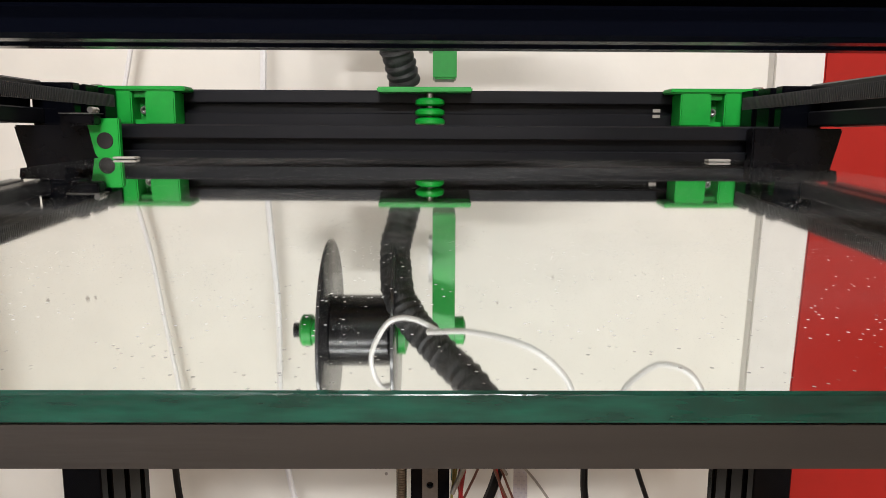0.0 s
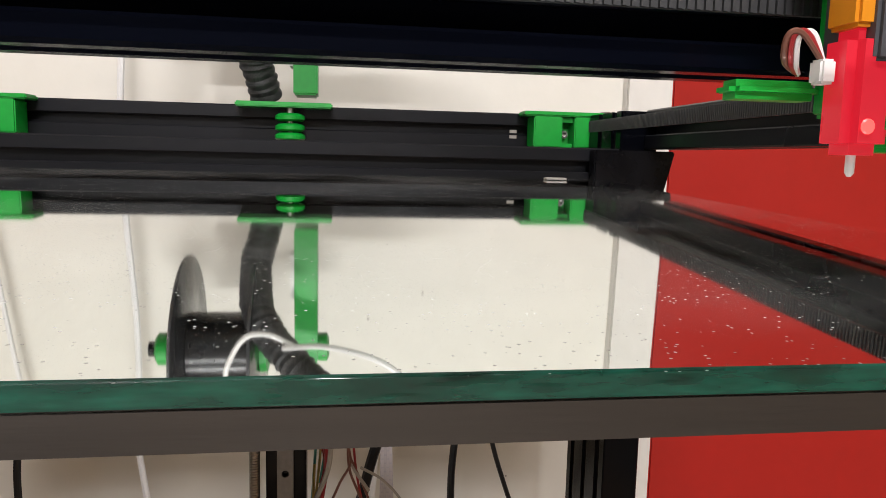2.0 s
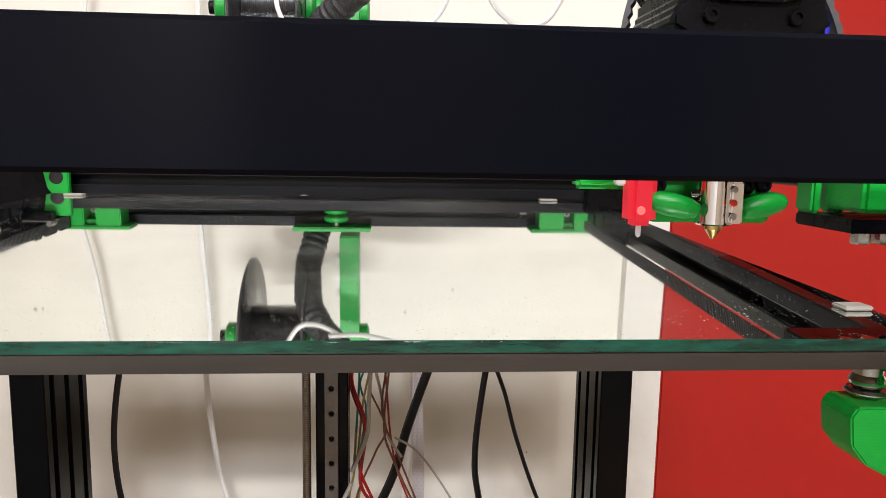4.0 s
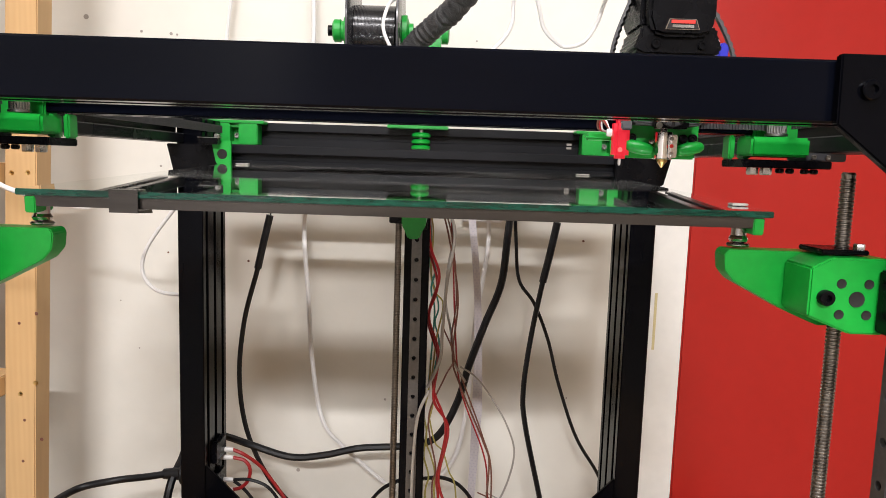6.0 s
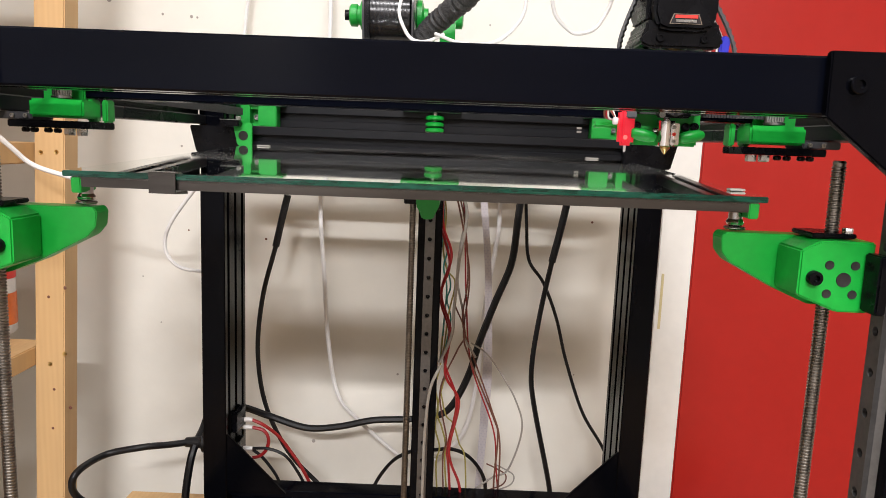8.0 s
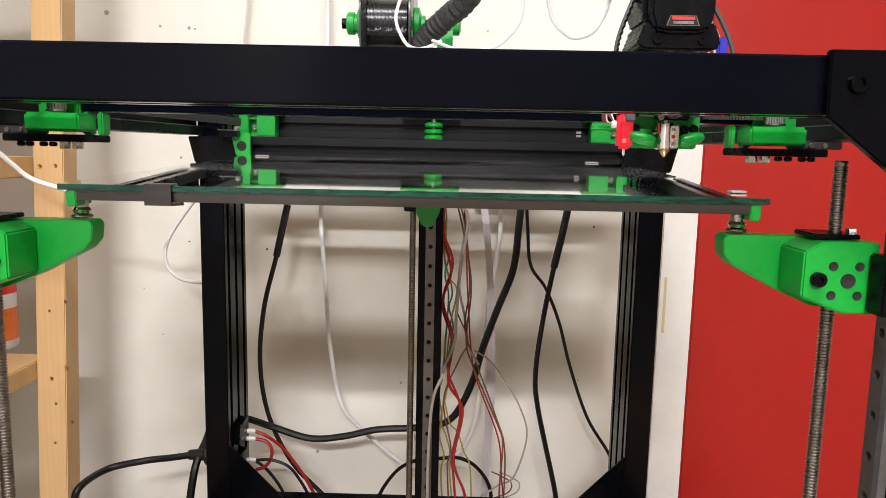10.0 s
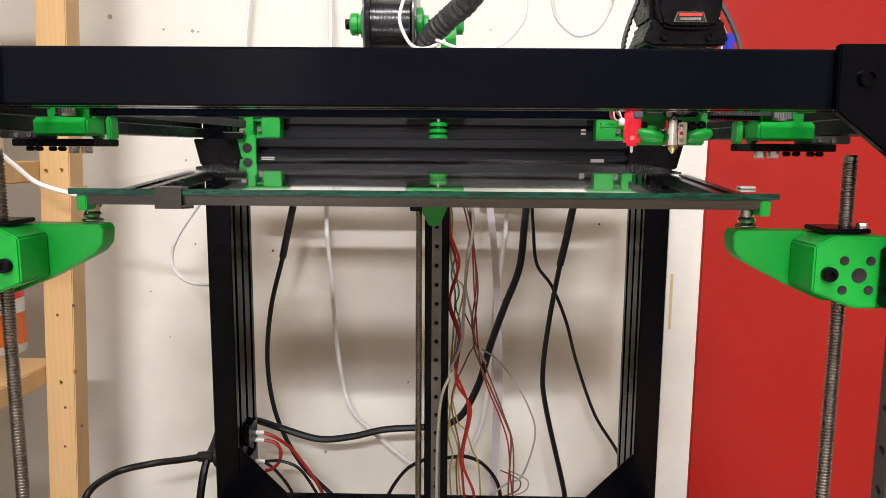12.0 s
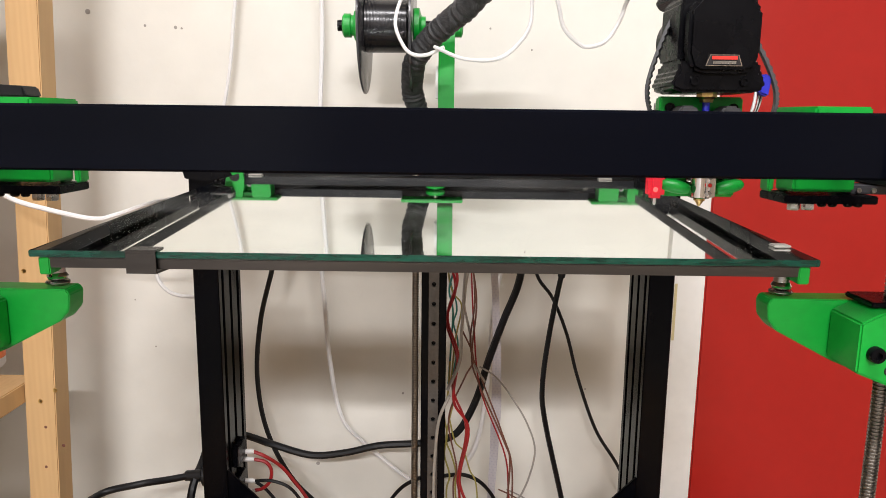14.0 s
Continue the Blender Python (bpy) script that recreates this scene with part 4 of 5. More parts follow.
part("side_wing", box(B(), h - 0.045, h - 0.0246, Y0 + 0.0, Y0 + 0.008, 0.5525, 0.5565, 0.0015), M_GREEN, head)
# extruder
bm = B()
prism(bm, [(h - 0.0225, 0.612), (h - 0.0255, 0.6085), (h - 0.0255, 0.604), (h - 0.0205, 0.6015), (h - 0.006, 0.6015), (h + 0.006, 0.6015), (h + 0.0205, 0.6015), (h + 0.0255, 0.604), (h + 0.0255, 0.6085), (h + 0.0225, 0.612), (h + 0.0225, 0.618), (h - 0.0225, 0.618)], "y", Y0 - 0.030, Y0 + 0.012, 0.0015)
ext = part("extruder_base", bm, M_PLASTIC, head, "black extruder housing")
part("extruder_body", prism(B(), [(h - 0.0215, 0.6182), (h + 0.0215, 0.6182), (h + 0.0215, 0.650), (h + 0.0165, 0.656), (h - 0.0165, 0.656), (h - 0.0215, 0.650)], "y", Y0 - 0.024, Y0 + 0.012, 0.0015), M_PLASTIC, head)
part("front_cover", prism(B(), [(h - 0.0165, 0.6135), (h - 0.011, 0.6115), (h + 0.011, 0.6115), (h + 0.0165, 0.6135), (h + 0.0195, 0.622), (h + 0.0195, 0.645), (h + 0.014, 0.651), (h - 0.014, 0.651), (h - 0.0195, 0.645), (h - 0.0195, 0.622)], "y", Y0 - 0.0345, Y0 - 0.0245, 0.002), M_PLASTIC, head)
part("badge", prism(B(), [(h - 0.0100, 0.6152), (h + 0.0100, 0.6152), (h + 0.0078, 0.6212), (h - 0.0078, 0.6212)], "y", Y0 - 0.0352, Y0 - 0.0346), M_CHROME, head, "small badge with plain bars")
part("badge_field", prism(B(), [(h - 0.0092, 0.6156), (h + 0.0092, 0.6156), (h + 0.0073, 0.6208), (h - 0.0073, 0.6208)], "y", Y0 - 0.0356, Y0 - 0.0353), M_DARK, head)
part("badge_bar", box(B(), h - 0.0068, h + 0.0068, Y0 - 0.0359, Y0 - 0.0357, 0.6186, 0.6204), M_REDPL, head, "red bar")
part("badge_bar", box(B(), h - 0.0062, h + 0.0062, Y0 - 0.0359, Y0 - 0.0357, 0.6162, 0.6178), M_STEEL, head, "silver bar")
for s in (-1, 1):
    part("cover_bolt", socket_bolt(B(), (h + s * 0.0135, Y0 - 0.0302, 0.6075), (0, -1, 0), 0.0026, 0.0016), M_PLASTIC, ext)
part("release_lever", prism(B(), [(h - 0.006, 0.656), (h + 0.003, 0.656), (h + 0.0055, 0.668), (h + 0.002, 0.671), (h - 0.002, 0.668)], "y", Y0 - 0.018, Y0 - 0.010, 0.001), M_REDPL, head, "red release lever")
part("motor", rounded_cyl(B(), (h, Y0 + 0.0125, 0.634), (h, Y0 + 0.036, 0.634), 0.018, 32, 0.001), M_PLASTIC, head, "black round motor")
# probe
px = h - 0.0262
prb = part("probe_mount", box(B(), px - 0.0052, px + 0.0042, Y0 - 0.014, Y0 + 0.002, 0.5755, 0.5815, 0.0008), M_PLASTIC, head, "black probe mount")
part("mount_arm", box(B(), px - 0.004, h - 0.018, Y0 - 0.004, Y0 - 0.0, 0.5885, 0.592, 0.0006), M_PLASTIC, prb)
part("collar", rounded_cyl(B(), (px, Y0 - 0.012, 0.5735), (px, Y0 - 0.012, 0.5785), 0.0020, 14), M_STEEL, prb)
part("film", box(B(), px - 0.0046, px + 0.0046, Y0 - 0.0165, Y0 - 0.0075, 0.5648, 0.5735, 0.0008), M_ORANGE, prb, "amber circuit film")
part("film_cap", box(B(), px - 0.0046, px + 0.0046, Y0 - 0.0166, Y0 - 0.0074, 0.5718, 0.5752, 0.0006), M_STEEL, prb)
part("probe_body", box(B(), px - 0.0050, px + 0.0048, Y0 - 0.0170, Y0 - 0.0070, 0.5412, 0.5647, 0.0022), M_GLOW, prb, "milky probe body lit red from inside")
part("led", rounded_cyl(B(), (px - 0.0012, Y0 - 0.0171, 0.5465), (px - 0.0012, Y0 - 0.0177, 0.5465), 0.0015, 12, 0.0003), M_LED, prb, "red signal light")
part("pin", lathe(B(), (px, Y0 - 0.012, 0.5414), (0, 0, -1), [(0, 0.0009), (0.0036, 0.0009), (0.0044, 0.0004)], 10), M_WHITEP, prb, "thin white probe pin")
part("plug", box(B(), px - 0.0085, px - 0.0053, Y0 - 0.013, Y0 - 0.009, 0.5545, 0.5592, 0.0005), M_WHITEP, prb, "white plug")
for k, (mm, o) in enumerate(((M_REDW, 0.0), (M_WHITEC, 0.0012), (M_BRNW, -0.0012))):
    part("wire", tube(B(), [(px - 0.007, Y0 - 0.011, 0.5588), (px - 0.0105 + o, Y0 - 0.011, 0.564), (px - 0.0128 + o, Y0 - 0.010, 0.5635), (px - 0.0118 + o, Y0 - 0.008, 0.559), (px - 0.006, Y0 - 0.002, 0.5575)], 0.0006, 6, 6), mm, prb)
# wires and connector beside the extruder
part("connector", prism(B(), [(h + 0.0300, 0.602), (h + 0.0355, 0.600), (h + 0.0368, 0.611), (h + 0.0325, 0.6135), (h + 0.0300, 0.609)], "y", Y0 - 0.012, Y0 - 0.004, 0.001), M_BLUE, head, "blue plug connector")
for k in range(5):
    o = 0.0013 * k
    part("harness_wire", tube(B(), [(h + 0.0235, Y0 - 0.006 + o, 0.565), (h + 0.026 + o * 0.6, Y0 - 0.006 + o, 0.583), (h + 0.029 + o, Y0 - 0.008 + o, 0.596), (h + 0.030 + o, Y0 - 0.005 + o, 0.612), (h + 0.026, Y0 + 0.004 + o, 0.635), (h + 0.016, Y0 + 0.02, 0.662)], 0.0009, 6, 6), (M_WHITEC, M_REDW, M_WHITEC, M_PLASTIC, M_WHITEC)[k], head)
part("zip_tie", box(B(), h + 0.024, h + 0.0295, Y0 - 0.012, Y0 - 0.008, 0.5835, 0.5865, 0.0005), M_PLASTIC, head)
part("belt_end", toothed_arc(B(), [(h + 0.012, Y0 + 0.004, 0.652), (h + 0.026, Y0 - 0.004, 0.634), (h + 0.0385, Y0 - 0.010, 0.606), (h + 0.038, Y0 - 0.010, 0.588), (h + 0.030, Y0 - 0.004, 0.571), (h + 0.020, Y0 + 0.003, 0.566)], (0.25, 1, 0), 0.008), M_BELT, head, "loose end of toothed belt")
part("belt_end", toothed_arc(B(), [(h - 0.012, Y0 + 0.004, 0.660), (h - 0.025, Y0 - 0.004, 0.634), (h - 0.0345, Y0 - 0.010, 0.606), (h - 0.0315, Y0 - 0.011, 0.588), (h - 0.026, Y0 - 0.009, 0.578)], (0.5, 1, 0), 0.005), M_BELT, head, "loose end of toothed belt")

# ---- woven cable sleeve from the rear beam to the head ----
rnd = random.Random(11)
ripple = [1 + 0.05 * math.sin(i * 1.7) + rnd.uniform(-0.035, 0.035) for i in range(400)]
single("cable_sleeve", tube(B(), HOSE, 0.0135, 20, 22, lambda i, a: ripple[i] * (1 + 0.03 * math.sin(3 * a + i * 0.35))), M_SLEEVE, "black woven cable sleeve arching over to the print head", "cable sleeve")

# ---- filament spool and its holder ----
SX0, SX1, SY, SZ = -0.0922, -0.0290, 0.607, 0.7001
hold = thing("spool_holder", (0.0, SY, 0.58), "green printed spool holder with a black axle on the rear beam", "spool holder")
part("axle", cyl(B(), (-0.1245, SY, SZ), (0.0305, SY, SZ), 0.0068, 20), M_PLASTIC, hold, "black axle")
part("hub", lathe(B(), (-0.1180, SY, SZ), (1, 0, 0), [(0, 0.012), (0.002, 0.0145), (0.010, 0.0145), (0.011, 0.0125), (0.014, 0.0125), (0.015, 0.018), (0.0215, 0.019)], 28), M_GREEN, hold, "green printed hub")
part("hub", lathe(B(), (-0.0285, SY, SZ), (1, 0, 0), [(0, 0.022), (0.006, 0.022), (0.009, 0.012), (0.014, 0.012)], 28), M_GREEN, hold, "green printed hub")
part("arm", prism(B(), [(SY - 0.016, 0.5885), (SY + 0.022, 0.5885), (SY + 0.018, 0.66), (SY + 0.016, SZ + 0.012), (SY - 0.014, SZ + 0.012), (SY - 0.018, 0.66)], "x", 0.002, 0.022, 0.0015), M_GREEN, hold)
part("end_knob", lathe(B(), (0.0222, SY, SZ), (1, 0, 0), [(0, 0.013), (0.008, 0.013), (0.010, 0.0085)], 24), M_GREEN, hold)
part("tape", box(B(), -0.0015, 0.0018, SY - 0.012, SY + 0.010, 0.612, 0.652, 0.0006), M_WHITEP, hold, "white paper tape")
sp = thing("filament_spool", ((SX0 + SX1) / 2, SY, SZ - 0.086), "half-used spool of black filament with smoky flanges", "spool")
part("winding", lathe(B(), (SX0 + 0.003, SY, SZ), (1, 0, 0), [(0, 0.030), (0.001, 0.0325), (0.052, 0.0325), (0.053, 0.030)], 48), M_SPOOL, sp, "glossy black wound filament")
for x in (SX0, SX1 - 0.003):
    bm = B()
    lathe(bm, (x, SY, SZ), (1, 0, 0), [(0, 0.0825), (0.0005, 0.0835), (0.0025, 0.0835), (0.003, 0.0825)], 64)
    part("flange", bm, M_FLANGE, sp, "smoky plastic flange")

# filament guide tubes
def cable(name, pts, r, material, label, category="cable", seg=8, n=10):
    return single(name, tube(B(), pts, r, seg, n), material, label, category)


for pts in PTFE:
    cable("guide_tube", pts, 0.0021, M_WHITEC, "thin white filament guide tube in loose loops", "tube", n=14)

# ---- cables behind and beside the machine ----
cable("black_cable", [(-0.2107, 0.6528, 0.4504), (-0.2268, 0.6528, 0.3812), (-0.2464, 0.6528, 0.3026), (-0.2535, 0.6528, 0.2187), (-0.2418, 0.6528, 0.1380), (-0.2080, 0.6528, 0.0659), (-0.1618, 0.6528, 0.0157), (-0.1335, 0.6298, 0.0016)], 0.0035, M_RUBBER, "thick black cable hanging behind the machine")
cable("cable_sheath", [(-0.2102, 0.6528, 0.4546), (-0.2185, 0.6528, 0.4189), (-0.2273, 0.6528, 0.3791)], 0.0052, M_RUBBER, "black shrink sleeve on a hanging cable", "cable sheath")
cable("white_cable", [(-0.1644, 0.7104, 0.8197), (-0.1620, 0.7104, 0.7120), (-0.1653, 0.7035, 0.6040), (-0.1678, 0.6989, 0.4966), (-0.1708, 0.6989, 0.4237), (-0.1640, 0.6989, 0.3305), (-0.1573, 0.6989, 0.2350), (-0.1409, 0.6989, 0.1428), (-0.1054, 0.6989, 0.0990), (-0.0323, 0.6989, 0.0382), (-0.0001, 0.6989, 0.0319), (0.0320, 0.6989, 0.0524), (0.0619, 0.6989, 0.0954), (0.0766, 0.6989, 0.1759), (0.0837, 0.6989, 0.2939), (0.0952, 0.6989, 0.3797), (0.0993, 0.6989, 0.4290), (0.0970, 0.6989, 0.4922), (0.0970, 0.7035, 0.5296)], 0.0033, M_WHITEC, "white cable hanging against the wall")
cable("power_cable", [(-0.3141, 0.6528, 0.1409), (-0.2662, 0.6413, 0.1352), (-0.2281, 0.6298, 0.1285), (-0.1742, 0.6298, 0.1132), (-0.1255, 0.6298, 0.1176), (-0.0769, 0.6298, 0.1292), (-0.0201, 0.6298, 0.1336), (0.0161, 0.6298, 0.1399), (0.0388, 0.6298, 0.1576), (0.0604, 0.6298, 0.2032), (0.0747, 0.6298, 0.2560), (0.0941, 0.6298, 0.3140), (0.1146, 0.6298, 0.3720), (0.1206, 0.6298, 0.4371), (0.1255, 0.6298, 0.4961), (0.1278, 0.6344, 0.5198)], 0.0052, M_RUBBER, "thick black power cable sweeping up to the adaptor")
cable("adaptor_cable", [(0.1322, 0.6759, 0.4981), (0.1377, 0.6759, 0.4230), (0.1442, 0.6759, 0.3701), (0.1676, 0.6759, 0.3362), (0.1900, 0.6759, 0.2834), (0.2083, 0.6759, 0.2188), (0.2382, 0.6759, 0.1384), (0.2733, 0.6759, 0.0824), (0.2983, 0.6874, 0.0297)], 0.0025, M_RUBBER, "thin black cable hanging behind the machine")
cable("black_cable", [(0.1916, 0.6574, 0.4537), (0.1782, 0.6643, 0.3786), (0.1638, 0.6643, 0.2911), (0.1552, 0.6574, 0.2133), (0.1603, 0.6528, 0.1586), (0.1900, 0.6528, 0.0331), (0.1954, 0.6528, -0.0088)], 0.0038, M_RUBBER, "black cable hanging behind the machine")
cable("cable_sheath", [(0.1921, 0.6570, 0.4568), (0.1852, 0.6609, 0.4146), (0.1767, 0.6643, 0.3701)], 0.0054, M_RUBBER, "black shrink sleeve on a hanging cable", "cable sheath")


def printed_film():
    """White ribbon film with small blue-grey print in two rows."""
    m = mat("ribbon_film", (0.4441, 0.4160, 0.4359), 0.3, var=0.12, scale=90, stretch=(1.3903, 1.5517, 0.0679))
    nt = m.node_tree
    bsdf = nt.nodes["Principled BSDF"]
    src = bsdf.inputs["Base Color"].links[0].from_socket
    tc, mp, br, mix = [nt.nodes.new(k) for k in ("ShaderNodeTexCoord", "ShaderNodeMapping", "ShaderNodeTexBrick", "ShaderNodeMix")]
    mp.inputs["Rotation"].default_value = (math.radians(90), 0, 0)
    nt.links.new(tc.outputs["Object"], mp.inputs["Vector"])
    nt.links.new(mp.outputs["Vector"], br.inputs["Vector"])
    br.inputs["Scale"].default_value = 1.0
    br.inputs["Brick Width"].default_value, br.inputs["Row Height"].default_value = 0.0052, 0.0042
    br.inputs["Mortar Size"].default_value, br.inputs["Mortar Smooth"].default_value = 0.0014, 0.1
    br.inputs["Color1"].default_value = br.inputs["Color2"].default_value = (0.22, 0.22, 0.22, 1)
    br.inputs["Mortar"].default_value = (0, 0, 0, 1)
    mix.data_type = "RGBA"
    nt.links.new(br.outputs["Color"], mix.inputs["Factor"])
    nt.links.new(src, mix.inputs["A"])
    mix.inputs["B"].default_value = (0.16, 0.19, 0.30, 1)
    nt.links.new(mix.outputs["Result"], bsdf.inputs["Base Color"])
    return m


for pts, mm, lab in (
        ([(-0.2065, 0.6298, 0.5601), (-0.2062, 0.6528, 0.5028), (-0.2056, 0.6528, 0.4766), (-0.2102, 0.6528, 0.4525)], M_RUBBER, "thin black lead above a shrink sleeve"),
        ([(-0.2096, 0.6298, 0.5601), (-0.2088, 0.6574, 0.4974), (-0.2077, 0.6574, 0.4764), (-0.2105, 0.6551, 0.4524)], M_BLUE, "thin blue lead above a shrink sleeve"),
        ([(0.1967, 0.6298, 0.5304), (0.1984, 0.6528, 0.4936), (0.1952, 0.6574, 0.4725), (0.1921, 0.6574, 0.4558)], M_RUBBER, "thin black lead above a shrink sleeve"),
        ([(0.2008, 0.6298, 0.5304), (0.2019, 0.6574, 0.4935), (0.1975, 0.6597, 0.4756), (0.1926, 0.6574, 0.4558)], M_RUBBER, "thin black lead above a shrink sleeve")):
    tagged(cable("lead_wire", pts, 0.0012, mm, lab, "wire", 6, 8), group="leads above the sleeves")
bm = B()
line = spline([(0.0645, 0.6298, 0.5300), (0.0677, 0.6298, 0.4897), (0.0815, 0.6298, 0.3657), (0.0871, 0.6298, 0.2375), (0.0864, 0.6298, 0.1402), (0.0826, 0.6298, 0.0409), (0.0817, 0.6298, 0.0130)], 10)
rows = []
for i, p in enumerate(line):
    w = 0.0072 - 0.0024 * abs(math.sin(i * 0.09))
    tw = 0.25 * math.sin(i * 0.11)
    rows.append([bm.verts.new(p + Vector((sx * w, sx * w * tw + oy, 0))) for sx, oy in ((-1, 0), (1, 0), (1, 0.0008), (-1, 0.0008))])
for a, b in zip(rows, rows[1:]):
    for k in range(4):
        bm.faces.new((a[k], a[(k + 1) % 4], b[(k + 1) % 4], b[k]))
bm.faces.new(rows[0][::-1])
bm.faces.new(rows[-1])
single("ribbon_cable", bm, printed_film(), "flat white ribbon cable hanging behind the machine", "cable")
WIRES = "wire bundle behind the centre post"


def wire(y, r, material, label, *line):
    """A loose wire: x and z along its fall, weaving a little in depth."""
    pts = [(x, y + 0.003 * math.sin(40 * z + 90 * r * 1000), z) for x, z in line]
    return tagged(cable("wire", pts, r, material, label, "wire", 6, 8), group=WIRES)


wire(0.538, 0.0019, M_REDW, "red wire winding down the post", (0.0147, 0.4716), (0.0168, 0.4314), (0.0287, 0.3933), (0.0171, 0.3433), (0.0310, 0.2943), (0.0263, 0.2365), (0.0460, 0.1964), (0.0355, 0.1267), (0.0513, 0.0807), (0.0534, 0.0405))
wire(0.542, 0.0017, M_REDW, "red wire winding down the post", (0.0138, 0.4616), (0.0158, 0.4252), (0.0268, 0.3820), (0.0161, 0.3378), (0.0300, 0.2897), (0.0253, 0.2494), (0.0431, 0.1973), (0.0335, 0.1294), (0.0355, 0.1068), (0.0417, 0.0390))
wire(0.551, 0.0012, M_TEALW, "thin teal wire weaving through the bundle", (0.0157, 0.4611), (0.0198, 0.4157), (0.0238, 0.4009), (0.0189, 0.3762), (0.0239, 0.3505), (0.0230, 0.3149), (0.0193, 0.2536))
wire(0.549, 0.0011, M_YELW, "thin olive wire weaving through the bundle", (0.0166, 0.4711), (0.0197, 0.4455), (0.0179, 0.3981), (0.0239, 0.3725), (0.0348, 0.3557), (0.0280, 0.3152), (0.0232, 0.2639), (0.0193, 0.2431))
wire(0.556, 0.0011, M_TEALW, "thin teal wire weaving through the bundle", (0.0156, 0.4708), (0.0168, 0.4024), (0.0288, 0.3539), (0.0250, 0.3321), (0.0310, 0.3054), (0.0252, 0.2627))
wire(0.521, 0.0021, M_GREYC, "grey wire looping across the centre post", (0.0244, 0.5305), (0.0274, 0.4975), (0.0460, 0.4530), (0.0384, 0.3890), (0.0347, 0.3279), (0.0329, 0.2929), (0.0185, 0.2570))
wire(0.473, 0.0019, M_GREYC, "grey wire lying across the front of the post", (0.0206, 0.2679), (0.0085, 0.2368), (0.0040, 0.1833), (0.0032, 0.1335), (0.0035, 0.0611))
wire(0.561, 0.0016, M_GREYC, "thin grey wire hanging behind the post", (0.0303, 0.5303), (0.0324, 0.4975), (0.0454, 0.4508), (0.0396, 0.4021), (0.0378, 0.3584), (0.0469, 0.3147), (0.0519, 0.2790), (0.0669, 0.2522))
wire(0.565, 0.0013, M_GREYC, "thin grey wire in a wide loop", (0.0600, 0.2703), (0.0800, 0.2574), (0.0990, 0.2346), (0.1240, 0.1938), (0.1351, 0.1510), (0.1194, 0.0911), (0.0975, 0.0780), (0.0617, 0.0519))
wire(0.554, 0.0012, M_BRNW, "thin brown wire hanging behind the post", (0.0233, 0.5303), (0.0254, 0.4957), (0.0394, 0.4423), (0.0535, 0.3642), (0.0488, 0.2889), (0.0589, 0.2524), (0.0938, 0.1713), (0.1018, 0.1436), (0.0990, 0.0822), (0.1011, 0.0357))
wire(0.558, 0.0011, M_BRNW, "thin brown wire hanging behind the post", (0.0263, 0.5303), (0.0304, 0.4906), (0.0445, 0.4361), (0.0516, 0.3617), (0.0469, 0.3021), (0.0639, 0.2526), (0.0909, 0.1832), (0.1050, 0.1336), (0.1053, 0.0343))
wire(0.544, 0.0011, M_BRNW, "thin brown wire crossing the red pair", (0.0348, 0.3297), (0.0507, 0.2904), (0.0400, 0.2628), (0.0205, 0.2076), (0.0315, 0.1436), (0.0276, 0.1150), (0.0318, 0.0382))
wire(0.563, 0.0011, M_REDW, "thin dark red wire hanging behind the post", (0.0372, 0.5303), (0.0414, 0.4706), (0.0466, 0.4010), (0.0508, 0.3313), (0.0611, 0.2418), (0.0952, 0.1523), (0.1023, 0.0926), (0.1095, 0.0329))
wire(0.547, 0.0012, M_YELW, "thin olive wire near the foot of the post", (0.0212, 0.2840), (0.0193, 0.2436), (0.0145, 0.2159), (0.0186, 0.1834), (0.0157, 0.1558), (0.0227, 0.1282), (0.0188, 0.1045), (0.0240, 0.0375))
wire(0.551, 0.0012, M_YELW, "thin olive wire near the foot of the post", (0.0263, 0.2289), (0.0176, 0.1784), (0.0245, 0.1547), (0.0306, 0.1320), (0.0306, 0.1034), (0.0378, 0.0361))
wire(0.556, 0.0011, M_YELW, "thin olive wire near the foot of the post", (0.0214, 0.2032), (0.0294, 0.1725), (0.0404, 0.1597), (0.0494, 0.1320), (0.0584, 0.1082), (0.0626, 0.0348))
wire(0.595, 0.0028, M_RUBBER, "black cable looping low behind the post", (0.0134, 0.1040), (0.0418, 0.1061), (0.0672, 0.0940), (0.0876, 0.0637), (0.0928, 0.0231))
wire(0.595, 0.0028, M_RUBBER, "black cable looping low behind the post", (-0.0109, 0.1038), (-0.0393, 0.0885), (-0.0595, 0.0630), (-0.0746, 0.0325))
for x, m in ((0.120, M_GREYC), (0.109, M_BRNW)):
    tagged(cable("wire", [(x - 0.02, 0.572, 0.096), (x - 0.005, 0.572, 0.089), (x + 0.008, 0.572, 0.080), (x + 0.004, 0.572, 0.066), (x - 0.02, 0.572, 0.056), (x - 0.04, 0.572, 0.054)], 0.001, m, "thin loose wire end", "wire", 6, 8), group=WIRES)

# mains inlet with crimped lugs on the rear post
inlet = thing("mains_inlet", (-0.2817, 0.5606, 0.0915), "black mains inlet with crimped wire lugs", "inlet")
part("body", box(B(), -0.2545, -0.2475, 0.528, 0.568, 0.1440, 0.1700, 0.001), M_PLASTIC, inlet)
part("lower_body", box(B(), -0.2545, -0.2495, 0.528, 0.568, 0.0990, 0.1260, 0.001), M_PLASTIC, inlet)
LUG_X, LUG_Y = -0.2583, 0.5629
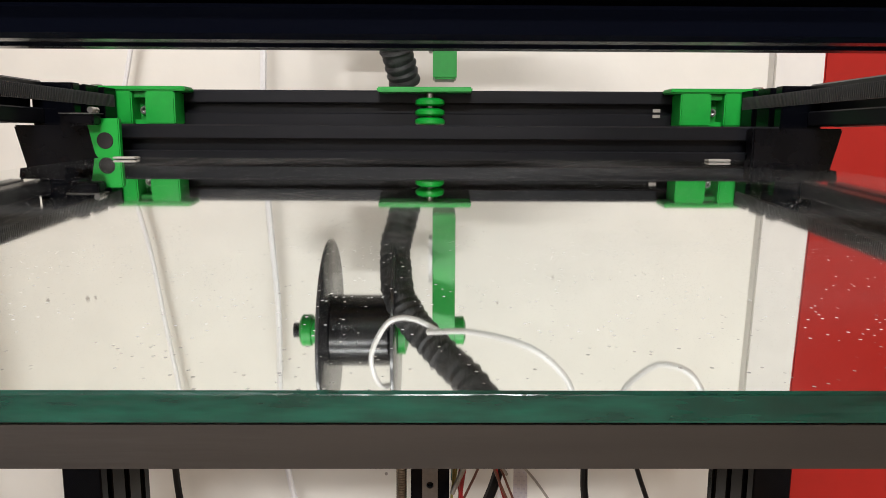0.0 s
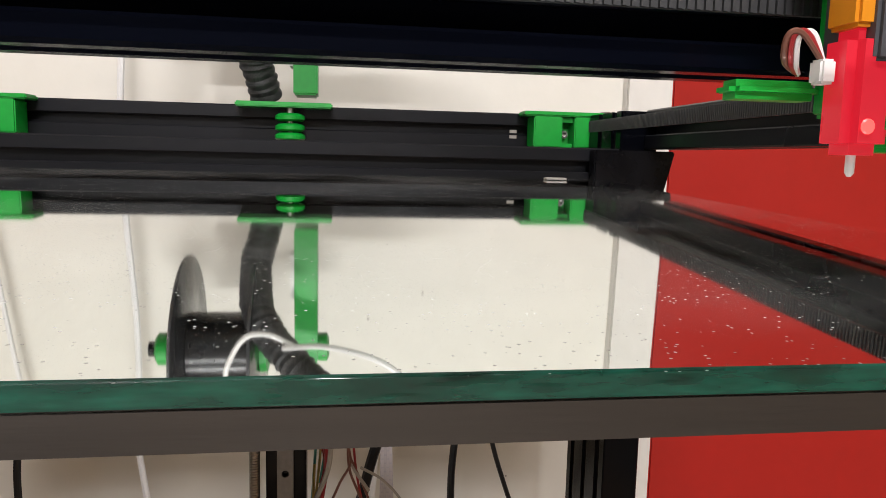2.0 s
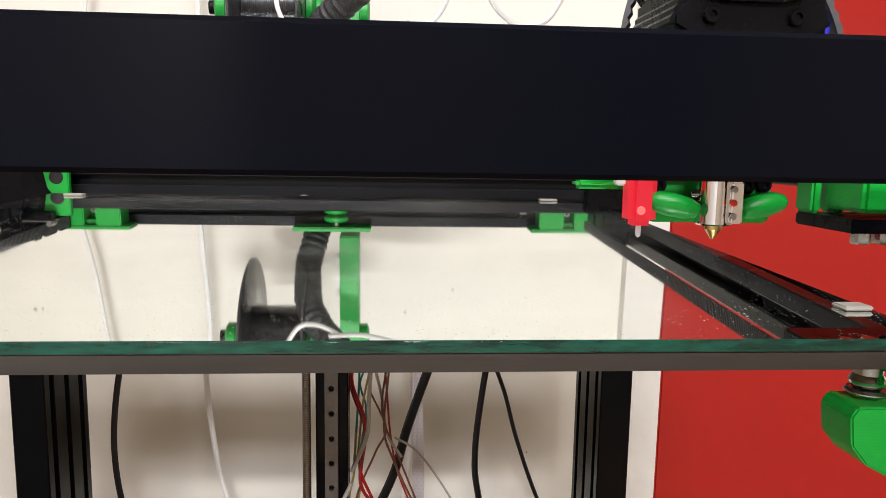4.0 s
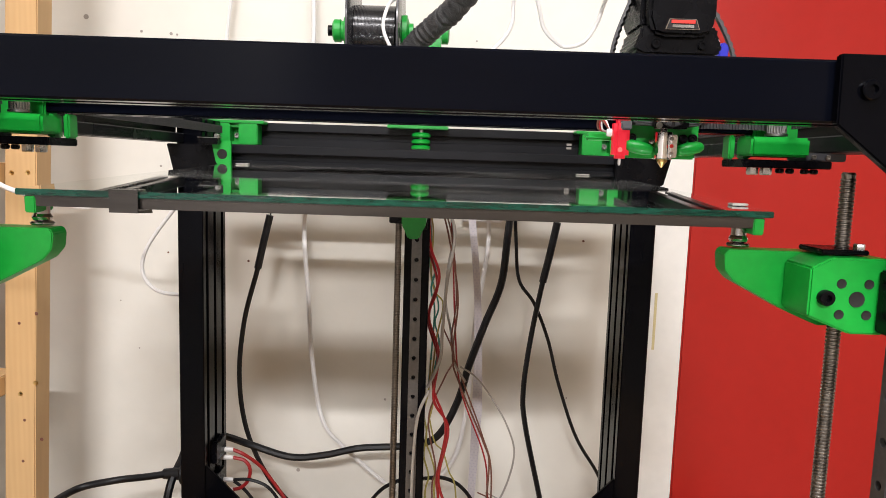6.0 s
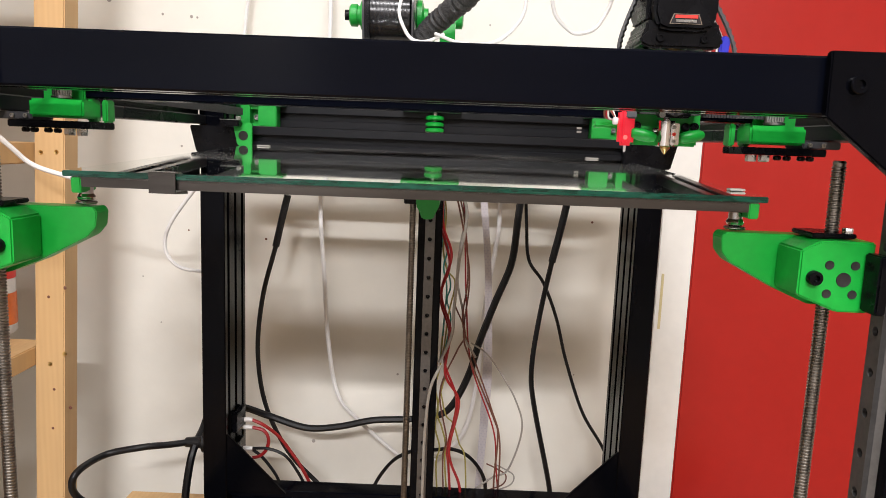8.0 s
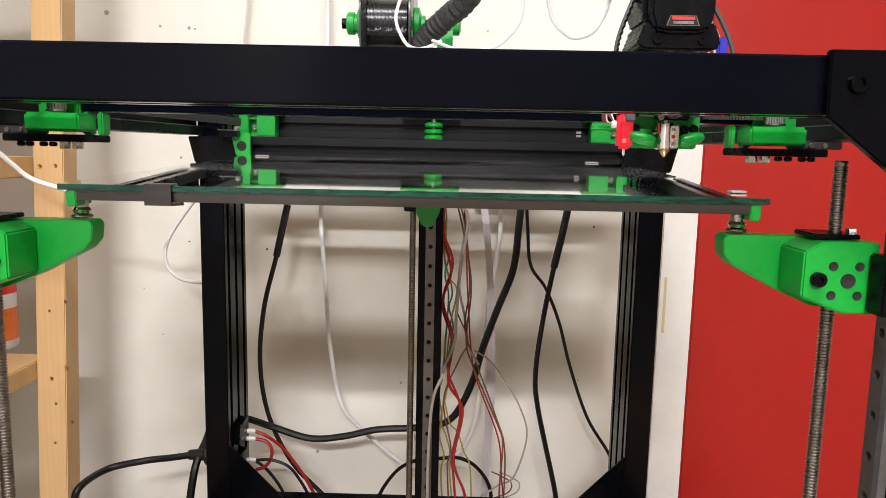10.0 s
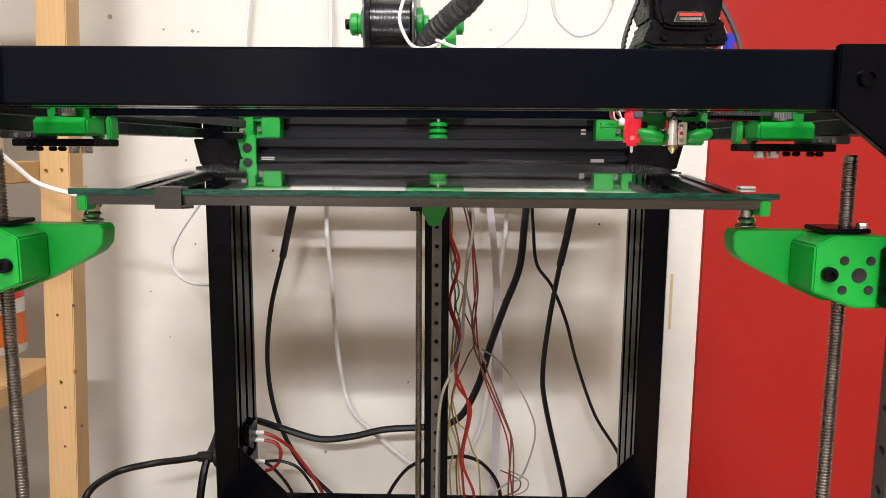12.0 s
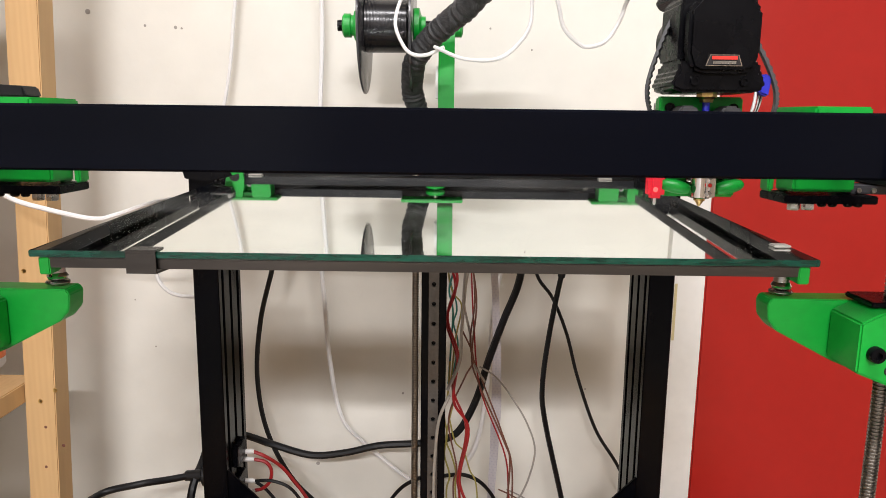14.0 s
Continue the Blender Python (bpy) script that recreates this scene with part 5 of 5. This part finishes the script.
for z in (0.1498, 0.1389, 0.1080, 0.0940):
    part("lug", lathe(B(), (LUG_X, LUG_Y, z), (1.0064, 0.0000, 0.0026), [(0, 0.0022), (0.006, 0.003), (0.018, 0.0034), (0.022, 0.0026)], 12), M_WHITEP, inlet, "clear crimp lug")
part("red_wire", tube(B(), [(-0.2374, 0.5629, 0.1389), (-0.2214, 0.5629, 0.1350), (-0.2144, 0.5629, 0.1231), (-0.2174, 0.5629, 0.1071), (-0.2273, 0.5629, 0.0971), (-0.2392, 0.5629, 0.0941)], 0.0024, 8, 8), M_REDW, inlet, "red loop wire")
part("red_wire", tube(B(), [(-0.2374, 0.5629, 0.1499), (-0.2214, 0.5629, 0.1430), (-0.2040, 0.5744, 0.1233), (-0.1875, 0.5791, 0.0991), (-0.1713, 0.5791, 0.0750), (-0.1541, 0.5791, 0.0419)], 0.0024, 8, 8), M_REDW, inlet, "red wire")
part("black_wire", tube(B(), [(-0.2373, 0.5629, 0.1081), (-0.2140, 0.5606, 0.1097), (-0.1911, 0.5606, 0.1009), (-0.1754, 0.5629, 0.0794), (-0.1574, 0.5629, 0.0466)], 0.0022, 8, 8), M_RUBBER, inlet)
part("black_wire", tube(B(), [(-0.2408, 0.5721, 0.1036), (-0.2247, 0.5721, 0.0907), (-0.2066, 0.5721, 0.0667), (-0.1965, 0.5721, 0.0437)], 0.0022, 8, 8), M_RUBBER, inlet)
cord = thing("mains_cable", (-0.3900, 0.5376, 0.0090), "thick black mains cable with a moulded plug", "cable")
part("plug", lathe(B(), (-0.2979, 0.5721, 0.1104), (-1.0287, -0.0462, -0.0194), [(0, 0.014), (0.010, 0.014), (0.013, 0.0085), (0.034, 0.0068), (0.036, 0.0045)], 16), M_RUBBER, cord, "ribbed black plug")
part("lead", tube(B(), [(-0.3310, 0.5675, 0.1104), (-0.3514, 0.5560, 0.1113), (-0.3815, 0.5376, 0.1141), (-0.4263, 0.5260, 0.1062), (-0.4354, 0.4684, 0.1056), (-0.4395, 0.4808, 0.0694), (-0.3968, 0.4915, 0.0436), (-0.3761, 0.5606, 0.0094)], 0.0046, 10, 8), M_RUBBER, cord)
cable("black_cable", [(-0.3161, 0.6298, 0.1458), (-0.3156, 0.5952, 0.1228), (-0.3195, 0.5606, 0.0993), (-0.3249, 0.5491, 0.0510), (-0.3268, 0.5491, 0.0173)], 0.0055, M_RUBBER, "thick black cable beside the rear post")
cable("white_cable", [(-0.5304, 0.3698, 0.6159), (-0.5051, 0.4068, 0.5579), (-0.4799, 0.4438, 0.5136), (-0.4641, 0.4576, 0.4944), (-0.4303, 0.4623, 0.4830), (-0.3783, 0.4623, 0.4726), (-0.3513, 0.4623, 0.4775), (-0.3175, 0.4715, 0.4892), (-0.3108, 0.5376, 0.4871), (-0.3233, 0.6298, 0.4718), (-0.3326, 0.6298, 0.4645), (-0.3718, 0.6298, 0.4095), (-0.3800, 0.6298, 0.3733), (-0.3623, 0.6298, 0.3485), (-0.3313, 0.6413, 0.3401), (-0.3152, 0.7173, 0.3280)], 0.0029, M_WHITEC, "white cable looping from the shelf to the rear post")
cable("white_cable", [(-0.2687, 0.7220, 0.8751), (-0.2867, 0.7220, 0.7342), (-0.2973, 0.7220, 0.6475), (-0.3166, 0.7220, 0.5607), (-0.3295, 0.7220, 0.5065), (-0.3404, 0.6989, 0.4703)], 0.0026, M_WHITEC, "thin white cable running down the wall")
